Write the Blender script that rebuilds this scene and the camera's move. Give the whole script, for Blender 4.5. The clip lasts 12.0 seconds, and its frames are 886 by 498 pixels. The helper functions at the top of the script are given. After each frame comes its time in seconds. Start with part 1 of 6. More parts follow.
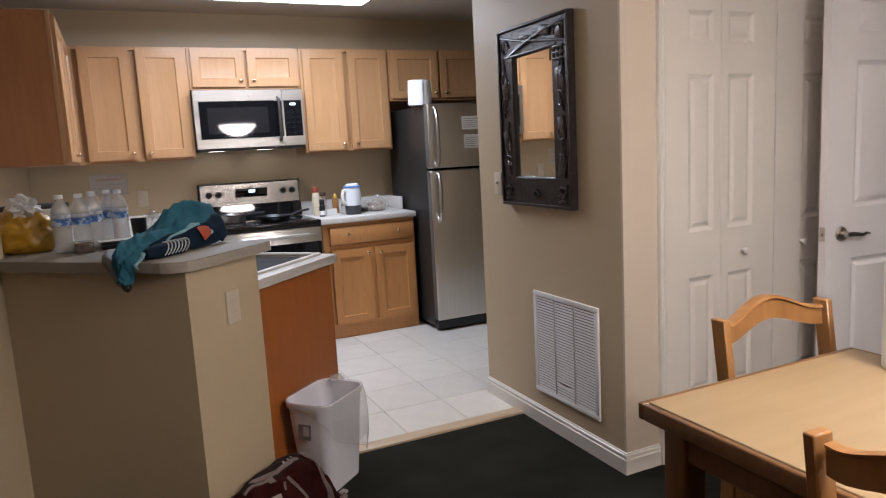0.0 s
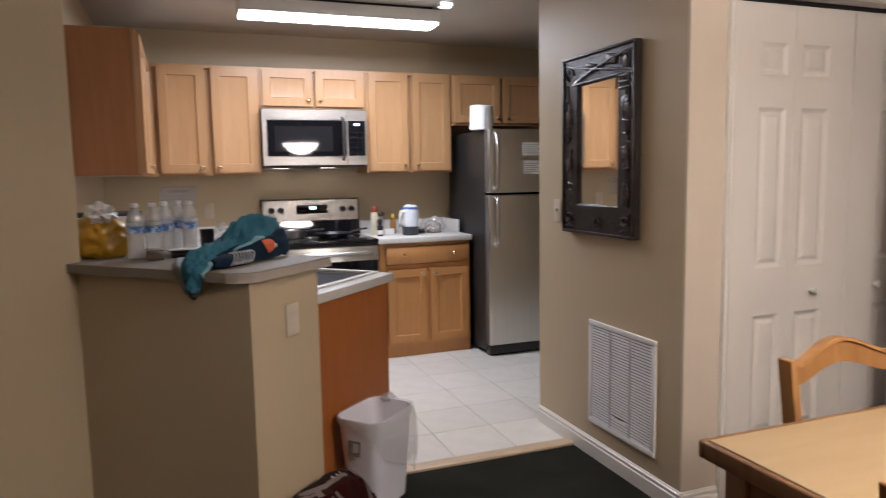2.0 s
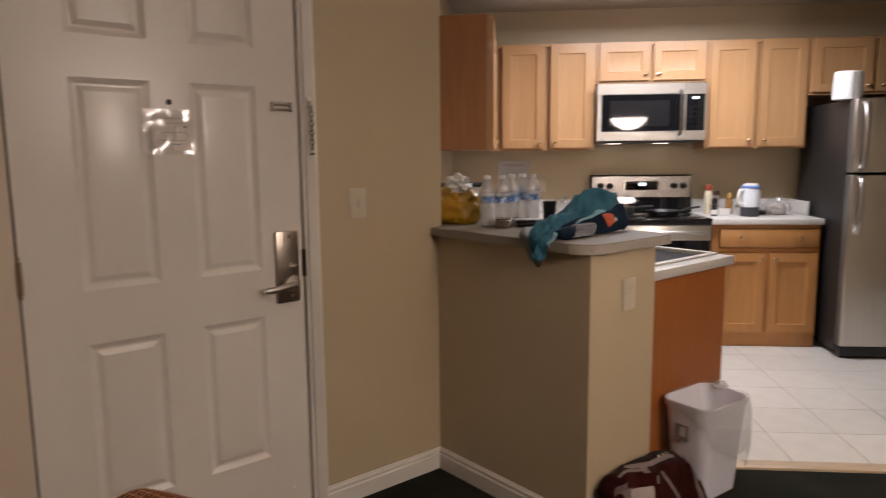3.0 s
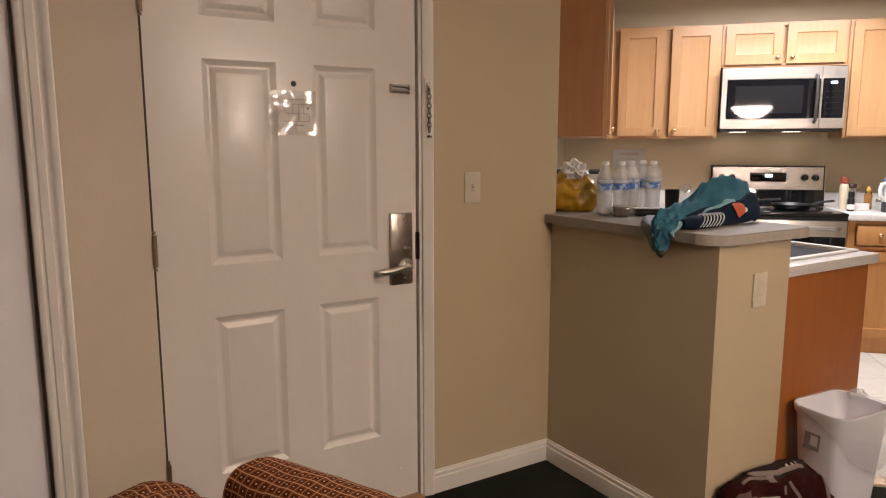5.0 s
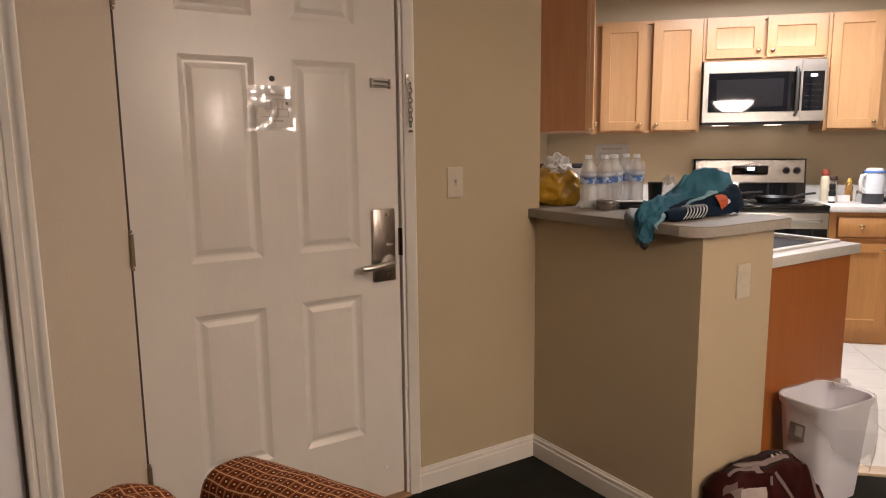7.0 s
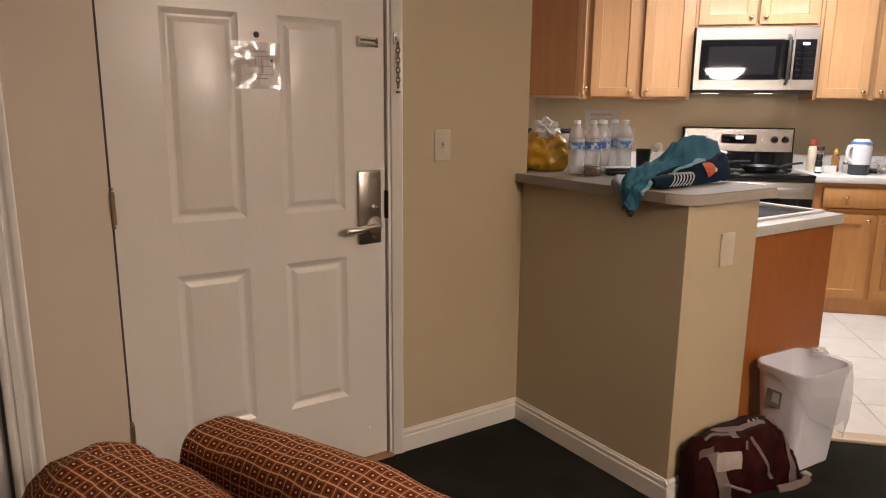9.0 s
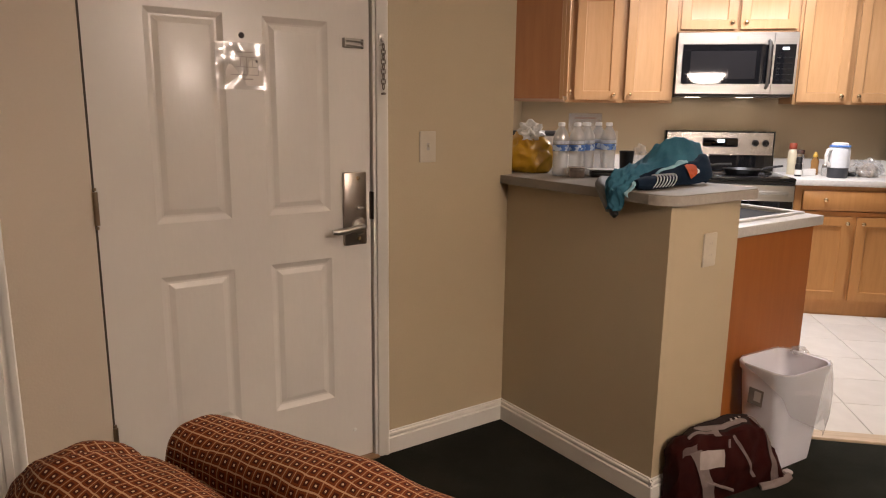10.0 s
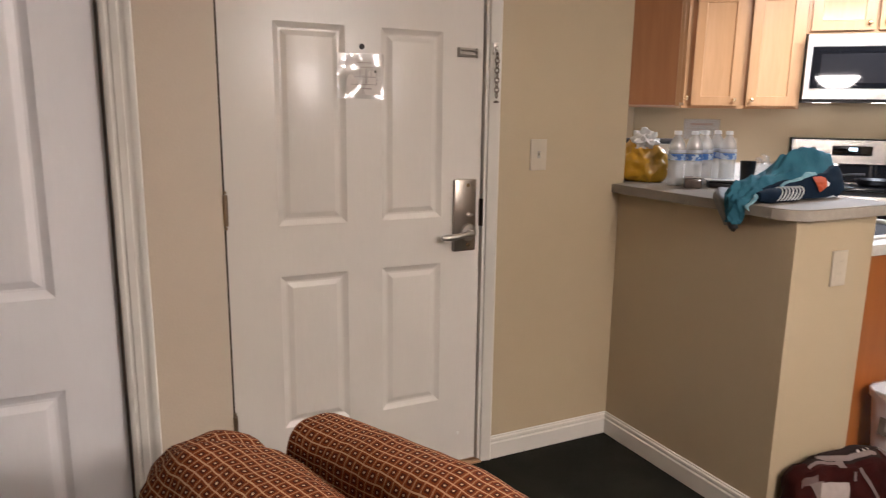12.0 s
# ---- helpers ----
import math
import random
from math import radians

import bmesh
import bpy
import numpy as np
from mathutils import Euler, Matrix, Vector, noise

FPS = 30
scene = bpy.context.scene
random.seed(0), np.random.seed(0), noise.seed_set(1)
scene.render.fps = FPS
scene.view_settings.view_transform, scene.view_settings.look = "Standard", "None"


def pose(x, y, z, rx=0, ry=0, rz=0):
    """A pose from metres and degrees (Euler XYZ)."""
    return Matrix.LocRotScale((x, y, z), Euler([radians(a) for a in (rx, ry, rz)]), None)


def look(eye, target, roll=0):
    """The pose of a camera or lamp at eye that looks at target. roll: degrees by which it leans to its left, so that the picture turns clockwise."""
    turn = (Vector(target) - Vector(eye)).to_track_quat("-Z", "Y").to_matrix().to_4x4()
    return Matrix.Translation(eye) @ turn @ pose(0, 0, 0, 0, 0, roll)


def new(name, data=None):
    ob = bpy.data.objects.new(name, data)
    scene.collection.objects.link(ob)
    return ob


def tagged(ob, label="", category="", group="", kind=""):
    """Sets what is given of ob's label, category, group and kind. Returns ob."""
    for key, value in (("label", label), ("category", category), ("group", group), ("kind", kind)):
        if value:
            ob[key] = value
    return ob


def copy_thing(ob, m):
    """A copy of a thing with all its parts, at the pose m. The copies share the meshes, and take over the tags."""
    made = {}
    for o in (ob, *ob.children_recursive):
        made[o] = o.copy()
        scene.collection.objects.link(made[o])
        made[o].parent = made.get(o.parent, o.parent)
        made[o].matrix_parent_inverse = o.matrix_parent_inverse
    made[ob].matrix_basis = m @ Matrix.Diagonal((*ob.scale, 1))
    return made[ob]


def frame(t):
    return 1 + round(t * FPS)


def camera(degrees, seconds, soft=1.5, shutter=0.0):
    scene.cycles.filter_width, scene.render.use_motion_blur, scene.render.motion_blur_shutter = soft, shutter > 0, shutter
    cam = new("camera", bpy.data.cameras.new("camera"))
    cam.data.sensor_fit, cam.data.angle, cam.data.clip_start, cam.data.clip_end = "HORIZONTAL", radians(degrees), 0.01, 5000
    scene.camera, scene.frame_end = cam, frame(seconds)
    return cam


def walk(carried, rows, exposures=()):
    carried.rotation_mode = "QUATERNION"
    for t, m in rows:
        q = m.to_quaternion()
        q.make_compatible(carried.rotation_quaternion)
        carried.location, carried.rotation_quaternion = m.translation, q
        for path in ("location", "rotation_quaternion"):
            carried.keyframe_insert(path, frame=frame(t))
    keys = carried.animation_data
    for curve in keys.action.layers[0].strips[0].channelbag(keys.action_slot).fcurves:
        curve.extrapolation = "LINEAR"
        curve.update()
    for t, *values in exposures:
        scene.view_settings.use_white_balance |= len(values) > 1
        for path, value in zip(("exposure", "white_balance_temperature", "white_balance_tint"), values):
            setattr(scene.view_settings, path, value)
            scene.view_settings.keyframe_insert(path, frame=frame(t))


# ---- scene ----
# eye x, y, z in metres; yaw to the left of +y, pitch up, roll in degrees
# the clip's camera drifts warmer and darker in the middle: seconds, stops, kelvin, tint
EXPOSURES = [(0.0, 0.12, 5400, 13), (0.5, 0.30, 5400, 13), (1.0, 0.30, 5400, 13), (1.5, 0.22, 5400, 13), (2.0, 0.13, 5550, 14), (2.5, 0.13, 5750, 15), (3.0, 0.14, 6050, 17), (3.5, 0.55, 6200, 17), (5.5, 0.60, 6200, 17), (10.5, 0.56, 6200, 17), (11.0, 0.72, 6100, 17), (11.5, 1.02, 5700, 15), (12.0, 1.0, 5500, 13)]
cam = camera(65.58, 12.0, soft=1.1, shutter=0.3)
ROWS = [
    # seconds, x, y, z, yaw, pitch, roll
    (0, 0.0000, -0.0000, 1.3726, -24.907, -8.353, -3.135),
    (0.5, -0.0079, -0.0066, 1.3705, -22.813, -7.417, -0.565),
    (1, -0.0114, -0.0252, 1.3714, -22.732, -6.035, -0.375),
    (1.5, 0.0026, -0.0086, 1.3662, -26.931, -6.724, -0.112),
    (2, -0.0252, 0.0020, 1.3685, -20.617, -6.180, -0.972),
    (2.5, -0.0706, -0.0025, 1.3641, -9.310, -4.489, -0.670),
    (3, -0.1228, -0.0247, 1.3675, 5.259, -7.820, -0.596),
    (3.5, -0.1643, -0.0255, 1.3620, 10.936, -8.930, 0.550),
    (5.5, -0.1758, 0.0158, 1.3396, 14.061, -8.191, -0.305),
    (6, -0.1739, 0.0176, 1.3371, 13.522, -7.567, -0.973),
    (6.5, -0.1739, 0.0295, 1.3335, 12.470, -8.256, -0.798),
    (7, -0.1709, 0.0292, 1.3293, 12.544, -8.690, -0.662),
    (9, -0.1665, 0.0396, 1.3269, 11.490, -11.706, 0.492),
    (9.5, -0.1708, 0.0340, 1.3193, 11.164, -11.213, 0.874),
    (10, -0.1674, 0.0301, 1.3175, 10.193, -11.350, 0.664),
    (10.5, -0.1725, 0.0308, 1.3165, 12.021, -10.536, -0.534),
    (11, -0.1944, 0.0096, 1.3337, 22.152, -9.344, 0.669),
    (11.5, -0.1875, -0.0020, 1.3453, 22.728, -10.118, 0.314),
    (12, -0.1842, 0.0130, 1.3347, 18.849, -11.207, 0.766),
]


def aim(x, y, z, yaw, pitch, roll):
    a, b = radians(yaw), radians(pitch)
    way = Vector((-math.sin(a) * math.cos(b), math.cos(a) * math.cos(b), math.sin(b)))
    return look((x, y, z), Vector((x, y, z)) + way, roll)


walk(cam, [(t, aim(*row)) for t, *row in ROWS], EXPOSURES)


# ---- world and light ----
world = bpy.data.worlds.new("world")
scene.world = world
world.use_nodes = True
world.node_tree.nodes["Background"].inputs[0].default_value = (1.0, 0.86, 0.7, 1)
world.node_tree.nodes["Background"].inputs[1].default_value = 0.02


def area_lamp(name, m, sx, sy, watts, color):
    data = bpy.data.lights.new(name, "AREA")
    data.shape, data.size, data.size_y, data.energy, data.color = "RECTANGLE", sx, sy, watts, color
    ob = new(name, data)
    ob.matrix_world = m
    return ob


# the bulb in the glass bowl over the dining table
bulb = bpy.data.lights.new("pendant_bulb", "POINT")
bulb.energy, bulb.color, bulb.shadow_soft_size = 100, (1.0, 0.83, 0.67), 0.045
new("pendant_bulb", bulb).matrix_world = pose(1.555, 0.33, 1.785)
# the tubes of the kitchen fixture
area_lamp("kitchen_tubes", pose(0.965, 4.385, 2.322), 1.15, 0.15, 32, (1.0, 0.985, 0.965))

# ---- materials ----


def mat(name, color, rough=0.5, metal=0.0, color2=None, scale=8.0, detail=4.0, stretch=(1, 1, 1), bump=0.0, bump_scale=60.0,
        per_piece=0.0, coords="Object", rough2=None, fine=0.06, distort=0.0):
    """A principled surface: two colours mixed by large noise, a fine grain, bump, and a little change from piece to piece."""
    m = bpy.data.materials.new(name)
    m.use_nodes = True
    nt = m.node_tree
    N, L = nt.nodes, nt.links
    b = N["Principled BSDF"]
    b.inputs["Roughness"].default_value, b.inputs["Metallic"].default_value = rough, metal
    tc = N.new("ShaderNodeTexCoord")
    mp = N.new("ShaderNodeMapping")
    mp.inputs["Scale"].default_value = stretch
    L.new(tc.outputs[coords], mp.inputs["Vector"])
    big = N.new("ShaderNodeTexNoise")
    big.inputs["Scale"].default_value, big.inputs["Detail"].default_value, big.inputs["Distortion"].default_value = scale, detail, distort
    L.new(mp.outputs[0], big.inputs["Vector"])
    ramp = N.new("ShaderNodeValToRGB")
    c2 = color2 or tuple(c * 0.9 for c in color)
    ramp.color_ramp.elements[0].position, ramp.color_ramp.elements[1].position = 0.33, 0.68
    ramp.color_ramp.elements[0].color, ramp.color_ramp.elements[1].color = (*c2, 1), (*color, 1)
    L.new(big.outputs[0], ramp.inputs[0])
    small = N.new("ShaderNodeTexNoise")
    small.inputs["Scale"].default_value, small.inputs["Detail"].default_value = bump_scale, 6
    L.new(mp.outputs[0], small.inputs["Vector"])
    hsv = N.new("ShaderNodeHueSaturation")
    L.new(ramp.outputs[0], hsv.inputs["Color"])
    rng = N.new("ShaderNodeMapRange")
    rng.inputs["To Min"].default_value, rng.inputs["To Max"].default_value = 1 - fine, 1 + fine
    L.new(small.outputs[0], rng.inputs["Value"])
    if per_piece:
        info = N.new("ShaderNodeObjectInfo")
        r2 = N.new("ShaderNodeMapRange")
        r2.inputs["To Min"].default_value, r2.inputs["To Max"].default_value = 1 - per_piece, 1 + per_piece
        L.new(info.outputs["Random"], r2.inputs["Value"])
        mul = N.new("ShaderNodeMath")
        mul.operation = "MULTIPLY"
        L.new(rng.outputs[0], mul.inputs[0])
        L.new(r2.outputs[0], mul.inputs[1])
        L.new(mul.outputs[0], hsv.inputs["Value"])
    else:
        L.new(rng.outputs[0], hsv.inputs["Value"])
    L.new(hsv.outputs[0], b.inputs["Base Color"])
    if rough2 is not None:
        rr = N.new("ShaderNodeMapRange")
        rr.inputs["To Min"].default_value, rr.inputs["To Max"].default_value = rough, rough2
        L.new(big.outputs[0], rr.inputs["Value"])
        L.new(rr.outputs[0], b.inputs["Roughness"])
    if bump:
        bp = N.new("ShaderNodeBump")
        bp.inputs["Strength"].default_value, bp.inputs["Distance"].default_value = bump, 0.004
        L.new(small.outputs[0], bp.inputs["Height"])
        L.new(bp.outputs[0], b.inputs["Normal"])
    return m


def glassy(name, color, rough=0.05, ior=1.45, weight=1.0):
    m = bpy.data.materials.new(name)
    m.use_nodes = True
    b = m.node_tree.nodes["Principled BSDF"]
    b.inputs["Base Color"].default_value, b.inputs["Roughness"].default_value = (*color, 1), rough
    b.inputs["Transmission Weight"].default_value, b.inputs["IOR"].default_value = weight, ior
    return m


def glow(name, color, strength):
    m = bpy.data.materials.new(name)
    m.use_nodes = True
    b = m.node_tree.nodes["Principled BSDF"]
    b.inputs["Base Color"].default_value = (0.8, 0.8, 0.8, 1)
    b.inputs["Emission Color"].default_value, b.inputs["Emission Strength"].default_value = (*color, 1), strength
    return m


WALL = mat("wall_paint", (0.51, 0.416, 0.274), 0.5, color2=(0.49, 0.396, 0.258), scale=1.3, bump=0.12, bump_scale=140, fine=0.02)
CEIL = mat("ceiling_paint", (0.63, 0.595, 0.54), 0.8, scale=2, bump=0.3, bump_scale=90, fine=0.02)
TRIM = mat("trim_paint", (0.76, 0.725, 0.665), 0.35, scale=2, bump=0.05, bump_scale=60, fine=0.02)
DOORP = mat("door_paint", (0.76, 0.715, 0.655), 0.25, color2=(0.73, 0.685, 0.635), scale=3, bump=0.08, bump_scale=70, stretch=(1, 1, 0.25), fine=0.015)
DOORB = mat("closet_door_paint", (0.76, 0.715, 0.66), 0.42, color2=(0.73, 0.685, 0.63), scale=3, bump=0.08, bump_scale=70, stretch=(1, 1, 0.25), fine=0.015)
CARPET = mat("carpet_pile", (0.0200, 0.0205, 0.0150), 0.95, color2=(0.0120, 0.0124, 0.0090), scale=5, bump=1.0, bump_scale=420, fine=0.35)
CARPET.node_tree.nodes["Principled BSDF"].inputs["Specular IOR Level"].default_value = 0.12
TILE = mat("floor_tile", (0.70, 0.67, 0.61), 0.28, color2=(0.64, 0.61, 0.55), scale=9, bump=0.05, bump_scale=30, per_piece=0.04, fine=0.03, rough2=0.4)
GROUT = mat("grout", (0.50, 0.47, 0.42), 0.9, scale=20)
MAPLE = mat("maple", (0.455, 0.256, 0.116), 0.36, color2=(0.415, 0.228, 0.098), scale=5, stretch=(9, 9, 0.8), bump=0.05, bump_scale=26, fine=0.05, per_piece=0.05, distort=0.6)
MAPLE_PANEL = mat("maple_panel", (0.35, 0.112, 0.020), 0.4, color2=(0.32, 0.100, 0.017), scale=4, stretch=(8, 8, 0.6), bump=0.04, bump_scale=26, fine=0.05, distort=0.5)
MAPLE_PANEL.node_tree.nodes["Principled BSDF"].inputs["Specular IOR Level"].default_value = 0.25
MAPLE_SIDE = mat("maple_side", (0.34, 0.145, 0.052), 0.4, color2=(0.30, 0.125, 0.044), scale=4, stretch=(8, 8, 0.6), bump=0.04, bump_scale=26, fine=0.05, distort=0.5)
# the wall's beige, paler and pinker: warm lamplight put into the colour
LIT_WALL = mat("lit_wall_paint", (0.62, 0.535, 0.435), 0.5, color2=(0.60, 0.515, 0.415), scale=1.3, bump=0.12, bump_scale=140, fine=0.02)
# for walls out of view: made dark so that less light bounces back
UNSEEN_DARK = mat("unseen_dark_wall", (0.17, 0.14, 0.105), 0.6, color2=(0.15, 0.122, 0.09), scale=1.3, bump=0.12, bump_scale=140, fine=0.02)
# the wall cabinets' maple, oranger: the base units' weaker light as colour
MAPLE_LESS_LIT = mat("maple_less_lit", (0.47, 0.225, 0.072), 0.36, color2=(0.42, 0.195, 0.060), scale=5, stretch=(9, 9, 0.8), bump=0.05, bump_scale=26, fine=0.05, per_piece=0.05, distort=0.6)
# the worktops' laminate, darkened: the bar's weaker light is in the colour
LAMINATE_DIM = mat("laminate_dim", (0.27, 0.24, 0.20), 0.6, color2=(0.25, 0.225, 0.19), scale=60, detail=8, fine=0.12, bump_scale=300)
LAMINATE_DIM.node_tree.nodes["Principled BSDF"].inputs["Specular IOR Level"].default_value = 0.18
LAMINATE = mat("laminate", (0.62, 0.595, 0.555), 0.4, color2=(0.56, 0.535, 0.50), scale=60, detail=8, fine=0.12, bump_scale=300)
STEEL = mat("brushed_steel", (0.56, 0.55, 0.53), 0.3, 1.0, color2=(0.50, 0.49, 0.47), scale=6, stretch=(0.4, 0.4, 30), bump=0.03, bump_scale=40, fine=0.04)
STEEL_V = mat("brushed_steel_door", (0.62, 0.585, 0.54), 0.34, 1.0, color2=(0.56, 0.53, 0.485), scale=5, stretch=(30, 30, 0.4), bump=0.03, bump_scale=30, fine=0.05)
NICKEL = mat("satin_nickel", (0.58, 0.55, 0.50), 0.3, 1.0, scale=30, fine=0.04)
NICKEL_D = mat("dark_nickel", (0.20, 0.18, 0.16), 0.3, 1.0, scale=30, fine=0.04)
BRASS = mat("pale_brass", (0.75, 0.58, 0.36), 0.25, 1.0, scale=30, fine=0.04)
BLACK = mat("black_enamel", (0.010, 0.010, 0.011), 0.3, scale=10, fine=0.05)
BLACK_GLASS = mat("black_glass", (0.006, 0.006, 0.007), 0.03, scale=10, fine=0.02)
DARKSIDE = mat("fridge_side", (0.022, 0.020, 0.019), 0.42, scale=6, bump=0.15, bump_scale=200, fine=0.05)
DARK = mat("dark_gap", (0.01, 0.009, 0.008), 0.9)
PLATE = mat("cream_plate", (0.60, 0.53, 0.42), 0.4, scale=8, fine=0.02)
WHITE = mat("white_plastic", (0.80, 0.78, 0.74), 0.4, scale=8, fine=0.02)
BINPL = mat("bin_plastic", (0.74, 0.74, 0.80), 0.38, color2=(0.71, 0.71, 0.77), scale=5, bump=0.1, bump_scale=150, fine=0.02)
TABLETOP = mat("table_laminate", (0.33, 0.235, 0.125), 0.34, color2=(0.30, 0.212, 0.110), scale=3, stretch=(1, 7, 1), bump=0.03, bump_scale=40, fine=0.03)
CHAIRW = mat("chair_beech", (0.36, 0.180, 0.058), 0.28, color2=(0.24, 0.112, 0.034), scale=4, stretch=(6, 6, 1), bump=0.04, bump_scale=40, fine=0.05, per_piece=0.06)
TABLEW = mat("table_wood", (0.175, 0.085, 0.030), 0.34, color2=(0.135, 0.063, 0.021), scale=4, stretch=(6, 6, 1), bump=0.04, bump_scale=40, fine=0.05)

# ---- builders ----
D45 = pose(0, 0, 0, 0, 0, 45)  # the entry's walls stand at 45 degrees: local x along the door wall, local y into it
ONE = Matrix.Identity(4)


def bm_box(bm, x0, y0, z0, x1, y1, z1, bevel=0.0, seg=1):
    vs = [bm.verts.new((x, y, z)) for z in (z0, z1) for y in (y0, y1) for x in (x0, x1)]
    fs = [bm.faces.new([vs[i] for i in q]) for q in ((0, 2, 3, 1), (4, 5, 7, 6), (0, 1, 5, 4), (2, 6, 7, 3), (0, 4, 6, 2), (1, 3, 7, 5))]
    if bevel:
        edges = list({e for f in fs for e in f.edges})
        bmesh.ops.bevel(bm, geom=edges, offset=bevel, segments=seg, profile=0.5, affect="EDGES")
    return bm


def box(x0, y0, z0, x1, y1, z1, bevel=0.0, seg=1):
    return bm_box(bmesh.new(), x0, y0, z0, x1, y1, z1, bevel, seg)


def lathe(profile, n=24, bm=None, at=(0, 0, 0)):
    """Turns (radius, height) pairs round z; a radius of 0 closes the end."""
    bm = bm or bmesh.new()
    rings = []
    for r, z in profile:
        if r < 1e-6:
            rings.append([bm.verts.new((at[0], at[1], at[2] + z))])
        else:
            rings.append([bm.verts.new((at[0] + r * math.cos(2 * math.pi * k / n), at[1] + r * math.sin(2 * math.pi * k / n), at[2] + z)) for k in range(n)])
    for a, b in zip(rings, rings[1:]):
        for k in range(n):
            q = [a[k % len(a)], a[(k + 1) % len(a)], b[(k + 1) % len(b)], b[k % len(b)]]
            q = [v for i, v in enumerate(q) if v not in q[:i]]
            if len(q) > 2:
                bm.faces.new(q)
    return bm


def tube(points, radius, n=10, bm=None, flat=1.0):
    """A round bar along points; radius is a number or one for each point."""
    bm = bm or bmesh.new()
    pts = [Vector(p) for p in points]
    rad = radius if isinstance(radius, (list, tuple)) else [radius] * len(pts)
    rings, side = [], None
    for i, p in enumerate(pts):
        d = (pts[min(i + 1, len(pts) - 1)] - pts[max(i - 1, 0)]).normalized()
        if side is None:
            side = d.orthogonal().normalized()
        side = (side - d * side.dot(d)).normalized()
        up = d.cross(side)
        rings.append([bm.verts.new(p + rad[i] * (math.cos(2 * math.pi * k / n) * side + flat * math.sin(2 * math.pi * k / n) * up)) for k in range(n)])
    for a, b in zip(rings, rings[1:]):
        for k in range(n):
            bm.faces.new((a[k], a[(k + 1) % n], b[(k + 1) % n], b[k]))
    bm.faces.new(rings[0][::-1])
    bm.faces.new(rings[-1])
    return bm


def prism(outline, z0, z1, bevel=0.0, seg=2):
    """A flat shape (x, y) raised from z0 to z1."""
    bm = bmesh.new()
    low = [bm.verts.new((x, y, z0)) for x, y in outline]
    top = [bm.verts.new((x, y, z1)) for x, y in outline]
    n = len(outline)
    bm.faces.new(low[::-1])
    lid = bm.faces.new(top)
    for k in range(n):
        bm.faces.new((low[k], low[(k + 1) % n], top[(k + 1) % n], top[k]))
    if bevel:
        bmesh.ops.bevel(bm, geom=list(lid.edges), offset=bevel, segments=seg, profile=0.5, affect="EDGES")
    return bm


def swung(bm, m):
    bmesh.ops.transform(bm, matrix=m, verts=bm.verts)
    return bm


def mesh_of(name, bm, material, smooth=40):
    bmesh.ops.recalc_face_normals(bm, faces=bm.faces)
    for f in bm.faces:
        f.smooth = True
    for e in bm.edges:
        e.smooth = len(e.link_faces) == 2 and e.calc_face_angle(0) < radians(smooth)
    me = bpy.data.meshes.new(name)
    bm.to_mesh(me)
    bm.free()
    me.materials.append(material)
    return me


def part(name, bm, material, parent, label="", smooth=40):
    ob = new(name, bm if isinstance(bm, bpy.types.Mesh) else mesh_of(name, bm, material, smooth))
    ob.parent = parent
    return tagged(ob, label)


def thing(name, m, label, category, group="", kind=""):
    ob = new(name)
    ob.empty_display_size = 0.1
    ob.matrix_world = m
    return tagged(ob, label, category, group, kind)


def solid(name, bm, material, m=ONE, label="", category="", kind="structure", smooth=40):
    ob = new(name, mesh_of(name, bm, material, smooth))
    ob.matrix_world = m
    return tagged(ob, label, category, "", kind)


# ---- structure ----
H = 2.44
BACK, LEFT, MIRX, CLOY, MEND = 5.45, -0.54, 1.770, 2.127, 3.286   # kitchen back wall, kitchen left wall, mirror wall, closet wall, the mirror wall's far end
DV, HU, HV = 2.306, 1.728, 1.50                       # door wall, half wall's front and its end
LV = 1.77                                             # wall of the entry closet

solid("floor", box(-4.4, -3.4, -0.12, 4.6, 2.945, -0.001), CARPET, label="dark green-grey low-pile carpet floor", category="carpet floor")
kitchen_floor = solid("floor_kitchen", box(-0.7, 2.945, -0.12, 4.6, BACK + 0.1, -0.004), GROUT, label="grey grout bed under pale square tiles", category="tile floor")
solid("threshold", box(0.70, 2.908, -0.01, MIRX, 2.985, 0.012, 0.006, 2), mat("threshold_wood", (0.56, 0.44, 0.30), 0.45, color2=(0.48, 0.36, 0.23), scale=6, stretch=(1, 12, 12), fine=0.08), label="pale wooden threshold strip between carpet and tiles", category="threshold")
solid("ceiling", box(-4.4, -3.4, H, 4.6, BACK + 0.1, H + 0.12), CEIL, label="off-white lightly textured flat ceiling", category="ceiling")
solid("wall_kitchen_back", box(LEFT - 0.12, BACK, 0, 4.6, BACK + 0.12, H), WALL, label="beige painted plain kitchen wall", category="wall")
solid("wall_kitchen_left", box(LEFT - 0.12, 3.0, 0, LEFT, BACK, H), WALL, label="beige painted kitchen side wall", category="wall")
solid("wall_mirror", box(MIRX, CLOY + 0.012, 0, MIRX + 0.11, MEND, H), WALL, label="beige painted wall that carries mirror and grille", category="wall")
solid("wall_fridge_side", box(MIRX + 0.11, MEND - 0.12, 0, 4.6, MEND - 0.002, H), WALL, label="beige painted wall beside the refrigerator", category="wall")
CX0, CX1 = 1.996, 3.430  # closet opening
solid("wall_closet_left", prism(((MIRX, CLOY), (CX0, CLOY), (CX0, CLOY + 0.11), (MIRX + 0.111, CLOY + 0.11), (MIRX + 0.111, CLOY + 0.0117), (MIRX, CLOY + 0.0117)), 0, H), LIT_WALL, label="beige painted narrow wall beside a closet, paler as if lamplit", category="wall")
